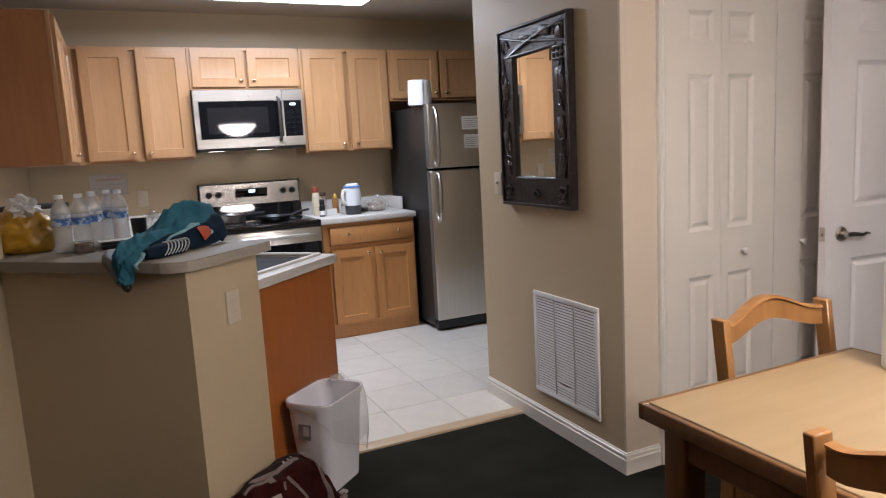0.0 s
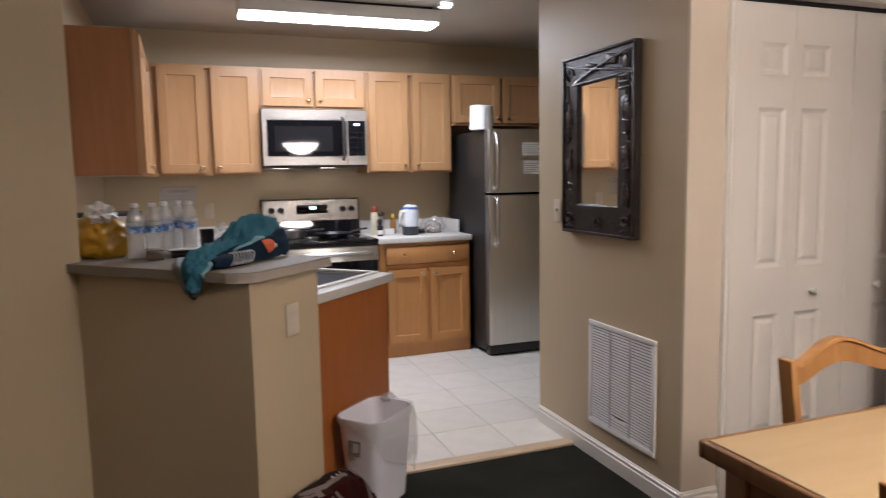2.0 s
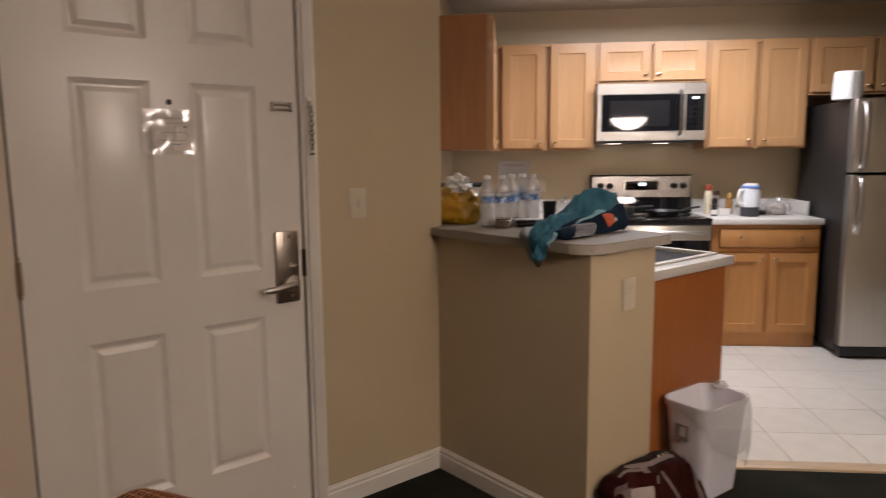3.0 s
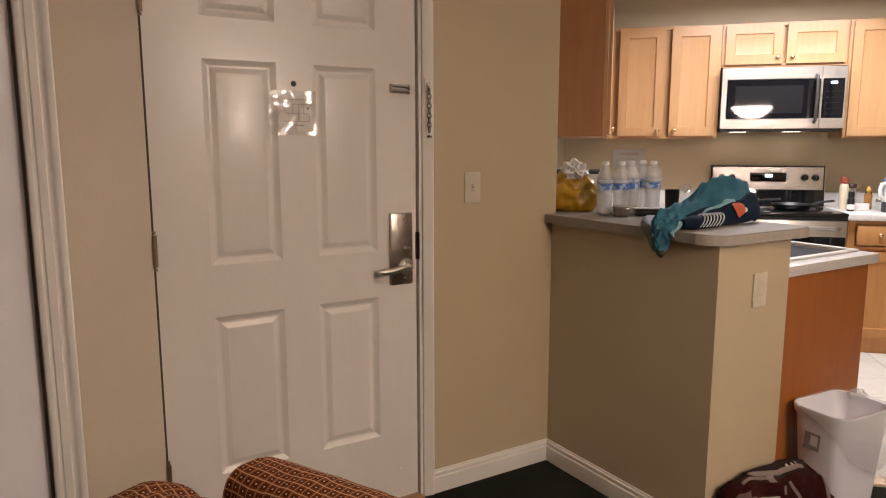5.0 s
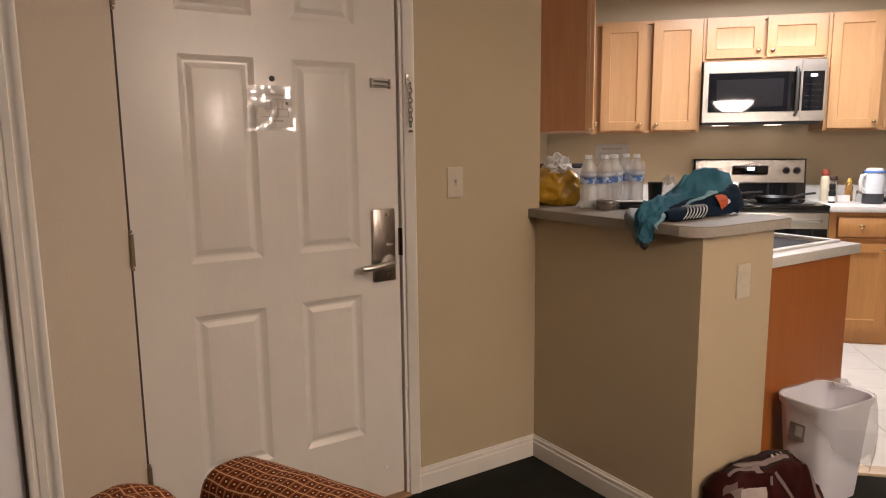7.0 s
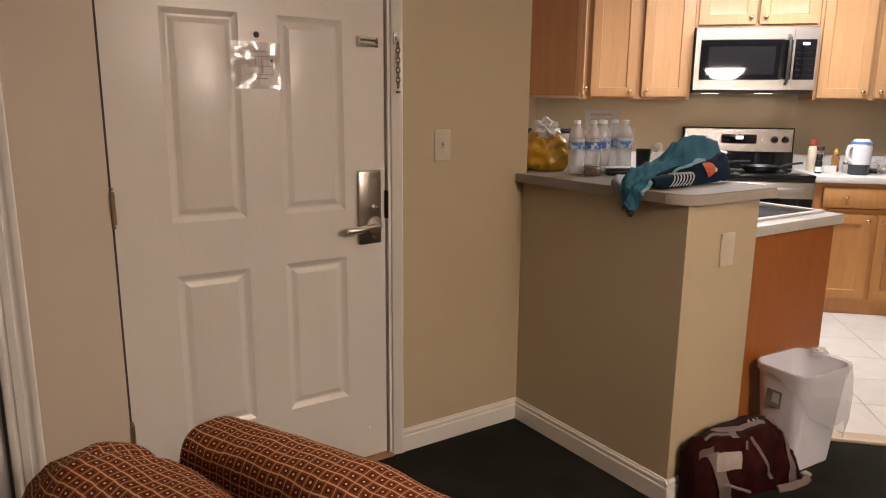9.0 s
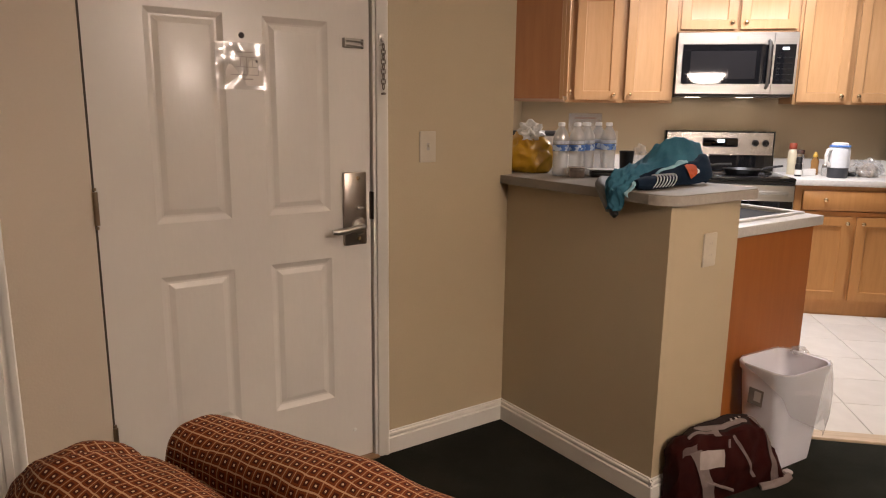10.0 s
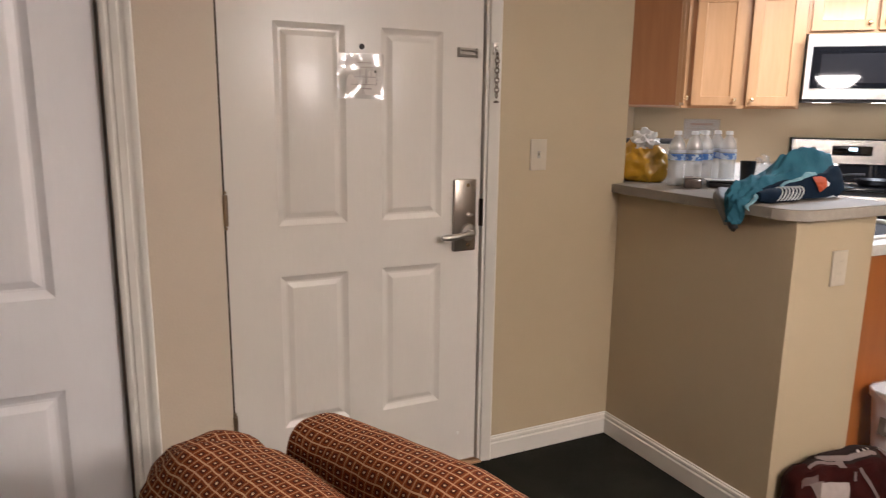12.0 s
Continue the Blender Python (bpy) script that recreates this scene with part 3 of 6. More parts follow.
# ---- kitchen ----


def knob(parent, x, z, y=0.0, material=BRASS):
    return part("knob", swung(lathe(((0, 0.026), (0.009, 0.025), (0.014, 0.020), (0.0145, 0.016), (0.010, 0.011), (0.006, 0.008), (0.006, 0.002), (0.009, 0)), 16), pose(x, y, z, 90)), material, parent, "small round brass knob")


def shaker_door(parent, x0, z0, x1, z1, y=0.0, knob_at=None, name="door", rail=0.058, wood=MAPLE):
    """A shaker door whose front stands at y, on its cabinet's local frame; knob_at: (x, z)."""
    d = part(name, panel_slab(x1 - x0, z1 - z0, 0.02, ((rail, x1 - x0 - rail),), ((rail, z1 - z0 - rail),), SHAKER), wood, parent)
    d.matrix_basis = pose(x0, y, z0)
    if knob_at:
        knob(d, knob_at[0] - x0, knob_at[1] - z0)
    return d


UP0, UP1, FRONT = 1.388, 2.150, 5.140


def upper(x0, x1, z0, doors, depth=BACK - FRONT, m=None, label="light maple wall cabinet with shaker doors, closed"):
    """A wall cabinet from x0 to x1; doors: (x0, z0, x1, z1, knob x, knob z)."""
    ob = thing("wall_cabinet", m or pose(x0, FRONT, z0), label, "cabinet", "kitchen wall cabinets")
    w, h = x1 - x0, UP1 - z0
    bm = box(0, 0.020, 0.004, w, depth - 0.001, h, 0.0015)
    part("body", bm, MAPLE, ob)
    bm = box(0, 0.0, 0, 0.03, 0.0195, h, 0.001)
    bm_box(bm, w - 0.03, 0, 0, w, 0.0195, h, 0.001)
    bm_box(bm, 0.0305, 0.0005, h - 0.022, w - 0.0305, 0.0195, h)
    bm_box(bm, 0.0305, 0.0005, 0, w - 0.0305, 0.0195, 0.022)
    part("face_frame", bm, MAPLE, ob)
    for a, b, c, d, kx, kz in doors:
        shaker_door(ob, a - x0, b - z0, c - x0, d - z0, -0.0205, (kx - x0, kz - z0))
    return ob


upper(-0.212, 0.522, UP0, ((-0.148, 1.408, 0.155, 2.136, 0.122, 1.445), (0.199, 1.408, 0.502, 2.136, 0.232, 1.445)))
upper(0.524, 1.300, 1.862, ((0.545, 1.880, 0.902, 2.138, 0.870, 1.922), (0.926, 1.880, 1.282, 2.138, 0.960, 1.922)), label="short maple wall cabinet over the microwave")
upper(1.302, 1.996, UP0, ((1.322, 1.404, 1.630, 2.136, 1.596, 1.444), (1.668, 1.404, 1.978, 2.136, 1.702, 1.444)))
upper(1.998, 2.880, 1.756, ((2.016, 1.776, 2.415, 2.136, 2.385, 1.815), (2.440, 1.776, 2.860, 2.136, 2.480, 1.815)), label="short maple wall cabinet over the refrigerator")
# side cabinet on the left wall: its doors face the room's right
side = thing("wall_cabinet", pose(-0.215, 4.0, UP0, 0, 0, 90), "maple wall cabinet with a plain side panel, closed", "cabinet", "kitchen wall cabinets")
SD = -0.215 - LEFT
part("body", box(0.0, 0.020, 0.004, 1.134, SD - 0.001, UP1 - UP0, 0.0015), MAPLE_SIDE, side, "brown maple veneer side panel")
bm = box(0, 0, 0, 0.03, 0.0195, 0.762, 0.001)
bm_box(bm, 1.09, 0, 0, 1.134, 0.0195, 0.762, 0.001)
bm_box(bm, 0.0305, 0.0005, 0.74, 1.0895, 0.0195, 0.762)
bm_box(bm, 0.0305, 0.0005, 0, 1.0895, 0.0195, 0.022)
part("face_frame", bm, MAPLE, side)
shaker_door(side, 0.02, 0.018, 0.545, 0.748, -0.0205, (0.510, 0.055))
shaker_door(side, 0.570, 0.018, 1.085, 0.748, -0.0205, (0.602, 0.055))

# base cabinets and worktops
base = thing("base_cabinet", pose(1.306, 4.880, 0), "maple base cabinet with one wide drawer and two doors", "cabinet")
part("body", box(0.0, 0.020, 0.10, 0.722, BACK - 4.88 - 0.001, 0.866, 0.001), MAPLE_LESS_LIT, base)
part("toe_kick", box(0.0, 0.012, 0.0, 0.722, 0.5, 0.0995), MAPLE_LESS_LIT, base)
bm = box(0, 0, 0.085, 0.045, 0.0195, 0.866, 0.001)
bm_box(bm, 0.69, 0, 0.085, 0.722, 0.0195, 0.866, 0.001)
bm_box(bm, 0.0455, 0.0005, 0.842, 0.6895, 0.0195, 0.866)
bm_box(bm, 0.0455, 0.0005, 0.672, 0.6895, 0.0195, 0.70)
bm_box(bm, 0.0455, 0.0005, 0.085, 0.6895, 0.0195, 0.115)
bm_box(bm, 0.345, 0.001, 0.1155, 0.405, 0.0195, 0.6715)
part("face_frame", bm, MAPLE_LESS_LIT, base)
dr = part("drawer", box(0.052, -0.0205, 0.708, 0.708, -0.0005, 0.838, 0.005, 2), MAPLE_LESS_LIT, base)
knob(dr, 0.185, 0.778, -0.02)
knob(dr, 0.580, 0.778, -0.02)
shaker_door(base, 0.058, 0.108, 0.362, 0.668, -0.0205, (0.330, 0.628), wood=MAPLE_LESS_LIT)
shaker_door(base, 0.392, 0.108, 0.704, 0.668, -0.0205, (0.426, 0.628), wood=MAPLE_LESS_LIT)
top_r = thing("worktop", pose(1.294, 4.845, 0.868), "pale speckled laminate worktop with a low backsplash", "worktop")
part("slab", box(0, 0, 0, 0.745, BACK - 4.845, 0.040, 0.004, 2), LAMINATE, top_r)
part("backsplash", box(0, BACK - 4.845 - 0.019, 0.041, 0.745, BACK - 4.845 - 0.0005, 0.140, 0.003, 2), LAMINATE, top_r)
part("side_splash", box(0.727, 0.26, 0.041, 0.745, BACK - 4.845 - 0.02, 0.140, 0.003, 2), LAMINATE, top_r)
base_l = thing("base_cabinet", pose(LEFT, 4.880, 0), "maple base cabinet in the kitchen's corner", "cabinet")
part("body", box(0.002, 0.020, 0.10, 1.056, BACK - 4.88 - 0.001, 0.866, 0.001), MAPLE_LESS_LIT, base_l)
part("toe_kick", box(0.002, 0.07, 0.0, 1.056, 0.5, 0.0995), MAPLE_LESS_LIT, base_l)
shaker_door(base_l, 0.62, 0.108, 1.04, 0.668, -0.001, (1.0, 0.628), wood=MAPLE_LESS_LIT)
part("drawer", box(0.62, -0.0005, 0.708, 1.04, 0.0195, 0.838, 0.004, 2), MAPLE_LESS_LIT, base_l)
top_l = thing("worktop", pose(LEFT, 4.845, 0.868), "pale speckled laminate corner worktop with a low backsplash", "worktop")
part("slab", box(0.001, 0, 0, 1.060, BACK - 4.845, 0.040, 0.004, 2), LAMINATE, top_l)
part("backsplash", box(0.001, BACK - 4.845 - 0.019, 0.041, 1.060, BACK - 4.845 - 0.0005, 0.140, 0.003, 2), LAMINATE, top_l)
# peninsula: lower counter, end panel, breakfast bar (45 degrees)
pen = thing("peninsula_cabinet", D45, "reddish maple peninsula cabinet with a plain end panel", "cabinet")
part("end_panel", box(2.108, 1.588, 0.0, 2.795, 1.606, 0.868, 0.001), MAPLE_PANEL, pen)
part("body", box(2.108, 1.6065, 0.0, 2.790, 2.9, 0.868, 0.001), MAPLE, pen)
low = thing("worktop", D45, "pale laminate peninsula worktop with a dark sink", "worktop")
SK = (2.20, 1.655, 2.785, 2.35)
bm = box(2.108, 1.568, 0.8695, 2.832, SK[1], 0.909, 0.003, 2)
bm_box(bm, 2.108, SK[3], 0.8695, 2.832, 2.95, 0.909)
bm_box(bm, 2.108, SK[1], 0.8695, SK[0], SK[3], 0.909)
bm_box(bm, SK[2], SK[1], 0.8695, 2.832, SK[3], 0.909)
part("slab", bm, LAMINATE, low)
sink = thing("sink", D45, "dark kitchen sink with a white rim set in the worktop", "sink")
bm = bmesh.new()
R = 0.020
for a, b, c, d in ((SK[0] - R, SK[1] - R, SK[2] + R, SK[1] + 0.004), (SK[0] - R, SK[3] - 0.004, SK[2] + R, SK[3] + R), (SK[0] - R, SK[1] + 0.004, SK[0] + 0.004, SK[3] - 0.004), (SK[2] - 0.004, SK[1] + 0.004, SK[2] + R, SK[3] - 0.004)):
    bm_box(bm, a, b, 0.9092, c, d, 0.919, 0.003, 2)
part("rim", bm, WHITE, sink, "raised white rim")
bm = box(SK[0] + 0.003, SK[1] + 0.003, 0.871, SK[2] - 0.003, SK[3] - 0.003, 0.902, 0.004, 2)
SINKD = mat("sink_dark", (0.012, 0.012, 0.014), 0.6, scale=6, fine=0.1)
SINKD.node_tree.nodes["Principled BSDF"].inputs["Specular IOR Level"].default_value = 0.1
part("basin", bm, SINKD, sink, "dark grey basin")

bar_out = []
BU0, BU1, BV0, BV1 = 1.688, 2.185, 1.475, DV - 0.001
for cx, cy, a0, rad in ((BU0 + 0.085, BV0 + 0.085, 180, 0.085), (BU1 - 0.03, BV0 + 0.03, 270, 0.03)):
    for k in range(9):
        a = radians(a0 + 90 * k / 8)
        bar_out.append((cx + rad * math.cos(a), cy + rad * math.sin(a)))
bar_out += [(BU1, BV1 + 0.24), (BU0 + 0.067, BV1 + 0.24), (BU0 + 0.067, BV1), (BU0, BV1)]
bar = thing("breakfast_bar", D45, "pale grey laminate breakfast bar with a rounded corner", "bar top")
part("slab", prism(bar_out, 1.032, 1.066, 0.003, 2), LAMINATE_DIM, bar)
bm = bmesh.new()
ring = []
for k in range(len(bar_out) - 3):
    p, q, r = (Vector(bar_out[j]) for j in (max(k - 1, 0), k, k + 1))
    d = (r - p).normalized()
    n_ = Vector((d.y, -d.x))
    a, b = q + n_ * 0.0018, q + n_ * 0.0002
    ring.append([bm.verts.new((*c, z)) for c, z in ((a, 1.0312), (a, 1.0622), (b, 1.0622), (b, 1.0312))])
for a, b in zip(ring, ring[1:]):
    for k in range(4):
        bm.faces.new((a[k], a[(k + 1) % 4], b[(k + 1) % 4], b[k]))
part("edge_band", bm, mat("edge_laminate", (0.40, 0.36, 0.305), 0.35, color2=(0.35, 0.315, 0.265), scale=60, detail=8, fine=0.12, bump_scale=300), bar, "beige-grey laminate edge band")
part("support", box(HU + 0.02, HV + 0.02, 1.0303, 2.09, DV - 0.02, 1.0317), TRIM, bar)

# microwave over the range, its two small cooktop lights on
TASK = glow("task_glow", (1.0, 0.84, 0.68), 6.0)
mw = thing("microwave", pose(0.526, 5.050, 1.446), "stainless over-the-range microwave with black window", "microwave")
MW, MH = 0.758, 0.410
part("body", box(0.004, 0.03, 0.004, MW - 0.004, BACK - 5.05 - 0.001, MH, 0.003), mat("mw_case", (0.05, 0.05, 0.05), 0.4), mw)
dw = 0.606
part("door", panel_slab(dw, MH - 0.012, 0.03, ((0.030, dw - 0.055),), ((0.062, MH - 0.085),), ((0.001, 0.004), (0.003, 0.006))), STEEL, mw, "brushed steel microwave door").matrix_basis = pose(0, 0, 0.006)
part("window", box(0.034, -0.0005, 0.072, dw - 0.002, 0.0055, MH - 0.083, 0.002), BLACK_GLASS, mw, "glossy black glass window")
part("window_mesh", box(0.085, -0.0015, 0.105, dw - 0.105, -0.0007, MH - 0.125), mat("mw_mesh", (0.016, 0.015, 0.016), 0.035, scale=200), mw)
part("handle", tube([(dw - 0.03, -0.004, 0.045), (dw - 0.03, -0.032, 0.060), (dw - 0.03, -0.038, 0.12), (dw - 0.03, -0.040, 0.2), (dw - 0.03, -0.038, 0.28), (dw - 0.03, -0.032, 0.335), (dw - 0.03, -0.004, 0.35)], 0.0105, 12), mat("dark_steel", (0.16, 0.155, 0.15), 0.3, 0.9), mw, "curved vertical dark handle")
bm = box(dw + 0.002, 0.0, 0.006, MW, 0.03, MH - 0.006, 0.002)
panel = part("control_panel", bm, STEEL, mw)
part("keypad", box(dw + 0.010, -0.0015, 0.072, MW - 0.014, 0.001, MH - 0.083, 0.001), BLACK_GLASS, panel, "black glass keypad")
part("display", box(dw + 0.055, -0.003, 0.292, dw + 0.095, -0.0017, 0.308), glow("mw_digits", (0.8, 0.95, 1.0), 1.6), panel, "lit clock display")
for r in range(5):
    for c in range(3):
        part("key", box(dw + 0.025 + c * 0.036, -0.0022, 0.095 + r * 0.036, dw + 0.049 + c * 0.036, -0.0016, 0.101 + r * 0.036), mat("key_grey", (0.016, 0.016, 0.016), 0.12), panel)
part("badge", swung(lathe(((0, 0.002), (0.012, 0.002), (0.013, 0)), 18), pose(0.385, 0, MH - 0.042, 90)), NICKEL, mw)
part("underside", box(0.01, 0.035, -0.012, MW - 0.01, 0.36, 0.0035, 0.003), mat("mw_under", (0.06, 0.06, 0.06), 0.5), mw)

for lx in (0.15, 0.50):
    part("task_light", box(lx - 0.05, 0.19, -0.0128, lx + 0.05, 0.27, -0.0121), TASK, mw, "small lit lens under the microwave")

# range
rg = thing("range", pose(0.526, 4.800, 0), "stainless electric range with black glass cooktop", "range")
part("body", box(0.004, 0.035, 0.05, 0.754, 0.60, 0.895, 0.002), BLACK, rg)
part("cooktop", box(0.0, -0.006, 0.8955, 0.758, 0.545, 0.915, 0.006, 2), BLACK_GLASS, rg, "black glass cooktop")
part("front_lip", box(0.002, 0.0, 0.872, 0.756, 0.034, 0.895, 0.003), BLACK, rg)
od = part("oven_door", box(0.004, -0.004, 0.21, 0.754, 0.034, 0.868, 0.005, 2), STEEL, rg, "steel oven door with black window")
part("window", box(0.010, -0.007, 0.25, 0.748, -0.003, 0.765, 0.002), BLACK_GLASS, od)
part("handle", tube([(0.06, -0.004, 0.815), (0.06, -0.045, 0.822), (0.09, -0.055, 0.824), (0.668, -0.055, 0.824), (0.698, -0.045, 0.822), (0.698, -0.004, 0.815)], 0.012, 12), STEEL, od, "long steel bar handle")
part("storage_drawer", box(0.004, 0.0, 0.06, 0.754, 0.034, 0.205, 0.004, 2), STEEL, rg)
bm = prism([(0.545, 0.916), (0.565, 1.05), (0.572, 1.198), (0.645, 1.198), (0.645, 0.916)], 0.0, 0.758)
for v in bm.verts:
    v.co = (v.co.z, v.co.x, v.co.y)
bg = part("backguard", bm, BLACK_GLASS, rg, "black console with a steel face")
bm = prism([(0.552, 1.030), (0.559, 1.030), (0.5665, 1.188), (0.5605, 1.188)], 0.014, 0.744)
for v in bm.verts:
    v.co = (v.co.z, v.co.x, v.co.y)
part("steel_face", bm, mat("console_steel", (0.40, 0.38, 0.36), 0.26, 1.0, color2=(0.34, 0.325, 0.31), scale=6, stretch=(0.4, 0.4, 30), bump=0.04, bump_scale=40, fine=0.05), bg, "brushed steel console face")
part("display", box(0.265, 0.550, 1.085, 0.505, 0.557, 1.150, 0.004, 2), BLACK_GLASS, bg)
part("clock", box(0.365, 0.5485, 1.117, 0.412, 0.5495, 1.138), glow("range_digits", (0.75, 0.95, 1.0), 2.0), bg, "lit clock digits")
for kx in (0.075, 0.145, 0.625, 0.695):
    kb = part("control_knob", swung(lathe(((0, 0.030), (0.016, 0.030), (0.019, 0.024), (0.021, 0.004), (0.024, 0)), 20), pose(kx, 0.555, 1.115, 93)), BLACK, bg, "black control knob")
    part("pointer", swung(box(-0.004, -0.036, -0.020, 0.004, -0.028, 0.020, 0.002), pose(kx, 0.555, 1.115, 3)), BLACK, kb)
for ex, ey, er in ((0.2, 0.14, 0.105), (0.56, 0.14, 0.08), (0.2, 0.40, 0.08), (0.56, 0.40, 0.105)):
    part("burner_ring", lathe(((er - 0.002, 0.0), (er, 0.0008), (er + 0.002, 0.0)), 32, at=(ex, ey, 0.9152)), mat("burner_grey", (0.08, 0.08, 0.085), 0.3), rg)

# refrigerator
FX, FY = 2.068, 4.592
fr = thing("refrigerator", pose(FX, FY, 0), "stainless top-freezer refrigerator with dark grey sides", "refrigerator")
part("cabinet_body", box(0.0, 0.075, 0.035, 0.76, BACK - FY - 0.06, 1.685, 0.006, 2), DARKSIDE, fr, "dark grey textured steel sides")
fz = part("freezer_door", box(0.0, 0.0, 1.226, 0.76, 0.068, 1.692, 0.012, 3), STEEL_V, fr, "brushed steel freezer door")
fd = part("fridge_door", box(0.0, 0.0, 0.085, 0.76, 0.068, 1.212, 0.012, 3), STEEL_V, fr, "brushed steel lower door")
part("door_side", box(-0.0015, 0.012, 1.236, 0.0, 0.066, 1.682), mat("door_edge", (0.10, 0.095, 0.09), 0.4), fz)
part("door_side", box(-0.0015, 0.012, 0.095, 0.0, 0.066, 1.202), mat("door_edge_low", (0.10, 0.095, 0.09), 0.4), fd)
part("gasket", box(0.006, 0.0685, 0.09, 0.754, 0.0745, 1.688), DARK, fr)
part("handle", tube([(0.05, -0.002, 1.245), (0.05, -0.040, 1.265), (0.05, -0.055, 1.35), (0.05, -0.058, 1.45), (0.05, -0.050, 1.57), (0.05, -0.030, 1.65), (0.05, -0.002, 1.665)], 0.0125, 12), STEEL, fz, "bowed steel handle")
part("handle", tube([(0.05, -0.002, 1.195), (0.05, -0.035, 1.180), (0.05, -0.052, 1.10), (0.05, -0.055, 1.02), (0.05, -0.045, 0.92), (0.05, -0.028, 0.85), (0.05, -0.002, 0.835)], 0.0125, 12), STEEL, fd, "bowed steel handle")
part("toe_grille", box(0.01, 0.03, 0.012, 0.75, 0.09, 0.078, 0.003), BLACK, fr)
for fx in (0.06, 0.70):
    for fy in (0.12, 0.70):
        part("foot", lathe(((0.0, 0), (0.02, 0), (0.02, 0.034), (0, 0.034)), 12, at=(fx, fy, 0)), BLACK, fr)
part("hinge_cover", box(0.66, 0.01, 1.6925, 0.74, 0.12, 1.705, 0.004), BLACK, fr)
paper = mat("note_paper", (0.78, 0.76, 0.72), 0.6, scale=10)
for nz0, nz1, nx0, nx1 in ((1.50, 1.594, 0.272, 0.430), (1.362, 1.462, 0.285, 0.420)):
    note = thing("fridge_note", pose(FX + nx0, FY - 0.0008, nz0), "white printed paper note on the refrigerator door", "paper note", "notes on the refrigerator")
    part("sheet", box(0, -0.0006, 0, nx1 - nx0, 0.0004, nz1 - nz0), paper, note)
    for k in range(5):
        part("print_line", box(0.012, -0.0012, 0.015 + k * 0.015, nx1 - nx0 - 0.012 - 0.02 * (k % 2), -0.0007, 0.019 + k * 0.015), mat("note_print", (0.3, 0.3, 0.32), 0.7), note)

PAPER = mat("tissue_paper", (0.88, 0.875, 0.86), 0.85, scale=20, bump=0.12, bump_scale=90, fine=0.02)


def paper_roll(m, r, h, label):
    ob = thing("paper_roll", m, label, "paper roll")
    part("roll", lathe(((0.021, 0), (r - 0.004, 0), (r, 0.004), (r, h * 0.3), (r + 0.0008, h * 0.5), (r, h * 0.7), (r, h - 0.004), (r - 0.004, h), (0.021, h), (0.021, h * 0.5), (0.021, 0)), 40), PAPER, ob)
    part("core", lathe(((0.0205, 0.001), (0.0205, h - 0.001), (0.019, h - 0.001), (0.019, 0.001), (0.0205, 0.001)), 24), mat("card_core", (0.35, 0.26, 0.17), 0.8), ob)
    bm = bmesh.new()
    v = []
    for k in range(6):
        a = radians(200 + 12 * k)
        rr = r + 0.002 + 0.004 * k / 5
        v.append((bm.verts.new((rr * math.cos(a), rr * math.sin(a), 0.001)), bm.verts.new((rr * math.cos(a), rr * math.sin(a), h - 0.001))))
    for (a, b), (c, d) in zip(v, v[1:]):
        bm.faces.new((a, c, d, b))
    part("loose_sheet", bm, PAPER, ob)
    return ob


paper_roll(pose(FX + 0.01, FY + 0.15, 1.687) @ pose(0, 0, 0.0035, 0, 2, 0), 0.086, 0.178, "white roll of paper standing on the refrigerator")

# ceiling lights, sprinkler
fl = thing("ceiling_light", pose(0.340, 4.275, 2.335), "long fluorescent ceiling light with a bright diffuser, switched on", "ceiling light")
part("housing", box(0.0, 0.0, 0.012, 1.25, 0.225, 0.088, 0.004, 2), mat("fixture_white", (0.75, 0.73, 0.69), 0.4, scale=4), fl, "white metal housing")
part("diffuser", box(0.008, 0.010, -0.006, 1.242, 0.205, 0.0115, 0.006, 3), glow("diffuser_glow", (1.0, 0.95, 0.88), 9.0), fl, "glowing white diffuser")
# dark block in place of the shade between housing and ceiling
part("shadow_gap", box(0.02, 0.02, 0.0885, 1.21, 0.205, 0.105), DARK, fl)
sm = thing("ceiling_spot", pose(1.575, 4.15, H), "small white square ceiling lamp beside the long light, lit", "ceiling lamp")
part("shell", box(-0.045, -0.03, -0.030, 0.045, 0.03, -0.0005, 0.004, 2), WHITE, sm)
part("lens", box(-0.038, -0.0325, -0.027, 0.038, -0.0303, -0.006, 0.001), glow("spot_glow", (1.0, 0.93, 0.84), 3.0), sm, "lit white lens")
part("lens", box(-0.038, -0.024, -0.0325, 0.038, 0.024, -0.0303, 0.001), glow("spot_glow_low", (1.0, 0.93, 0.84), 3.0), sm, "lit white lens")
sp = thing("wall_sprinkler", pose(MIRX, 2.36, 2.085, 0, 0, -90), "small white sidewall sprinkler high on the wall", "sprinkler")
part("escutcheon", swung(lathe(((0, 0.012), (0.012, 0.012), (0.032, 0.006), (0.038, 0)), 24), pose(0, 0, 0, 90)), WHITE, sp)
part("nozzle", tube([(0, -0.01, 0), (0, -0.045, 0)], 0.008, 10), NICKEL, sp)
part("deflector", box(-0.018, -0.055, 0.004, 0.018, -0.030, 0.008, 0.001), NICKEL, sp)

# ---- mirror, grille ----
MY0, MY1, MZ0, MZ1 = 2.408, 2.980, 1.080, 1.908
mir = thing("wall_mirror_framed", pose(MIRX - 0.004, MY1, MZ0, 0, 0, -90), "framed mirror with a carved dark bronze frame", "mirror")
FRAME = mat("carved_frame", (0.035, 0.027, 0.025), 0.38, 0.25, color2=(0.018, 0.014, 0.014), scale=16, bump=0.8, bump_scale=45, fine=0.3)
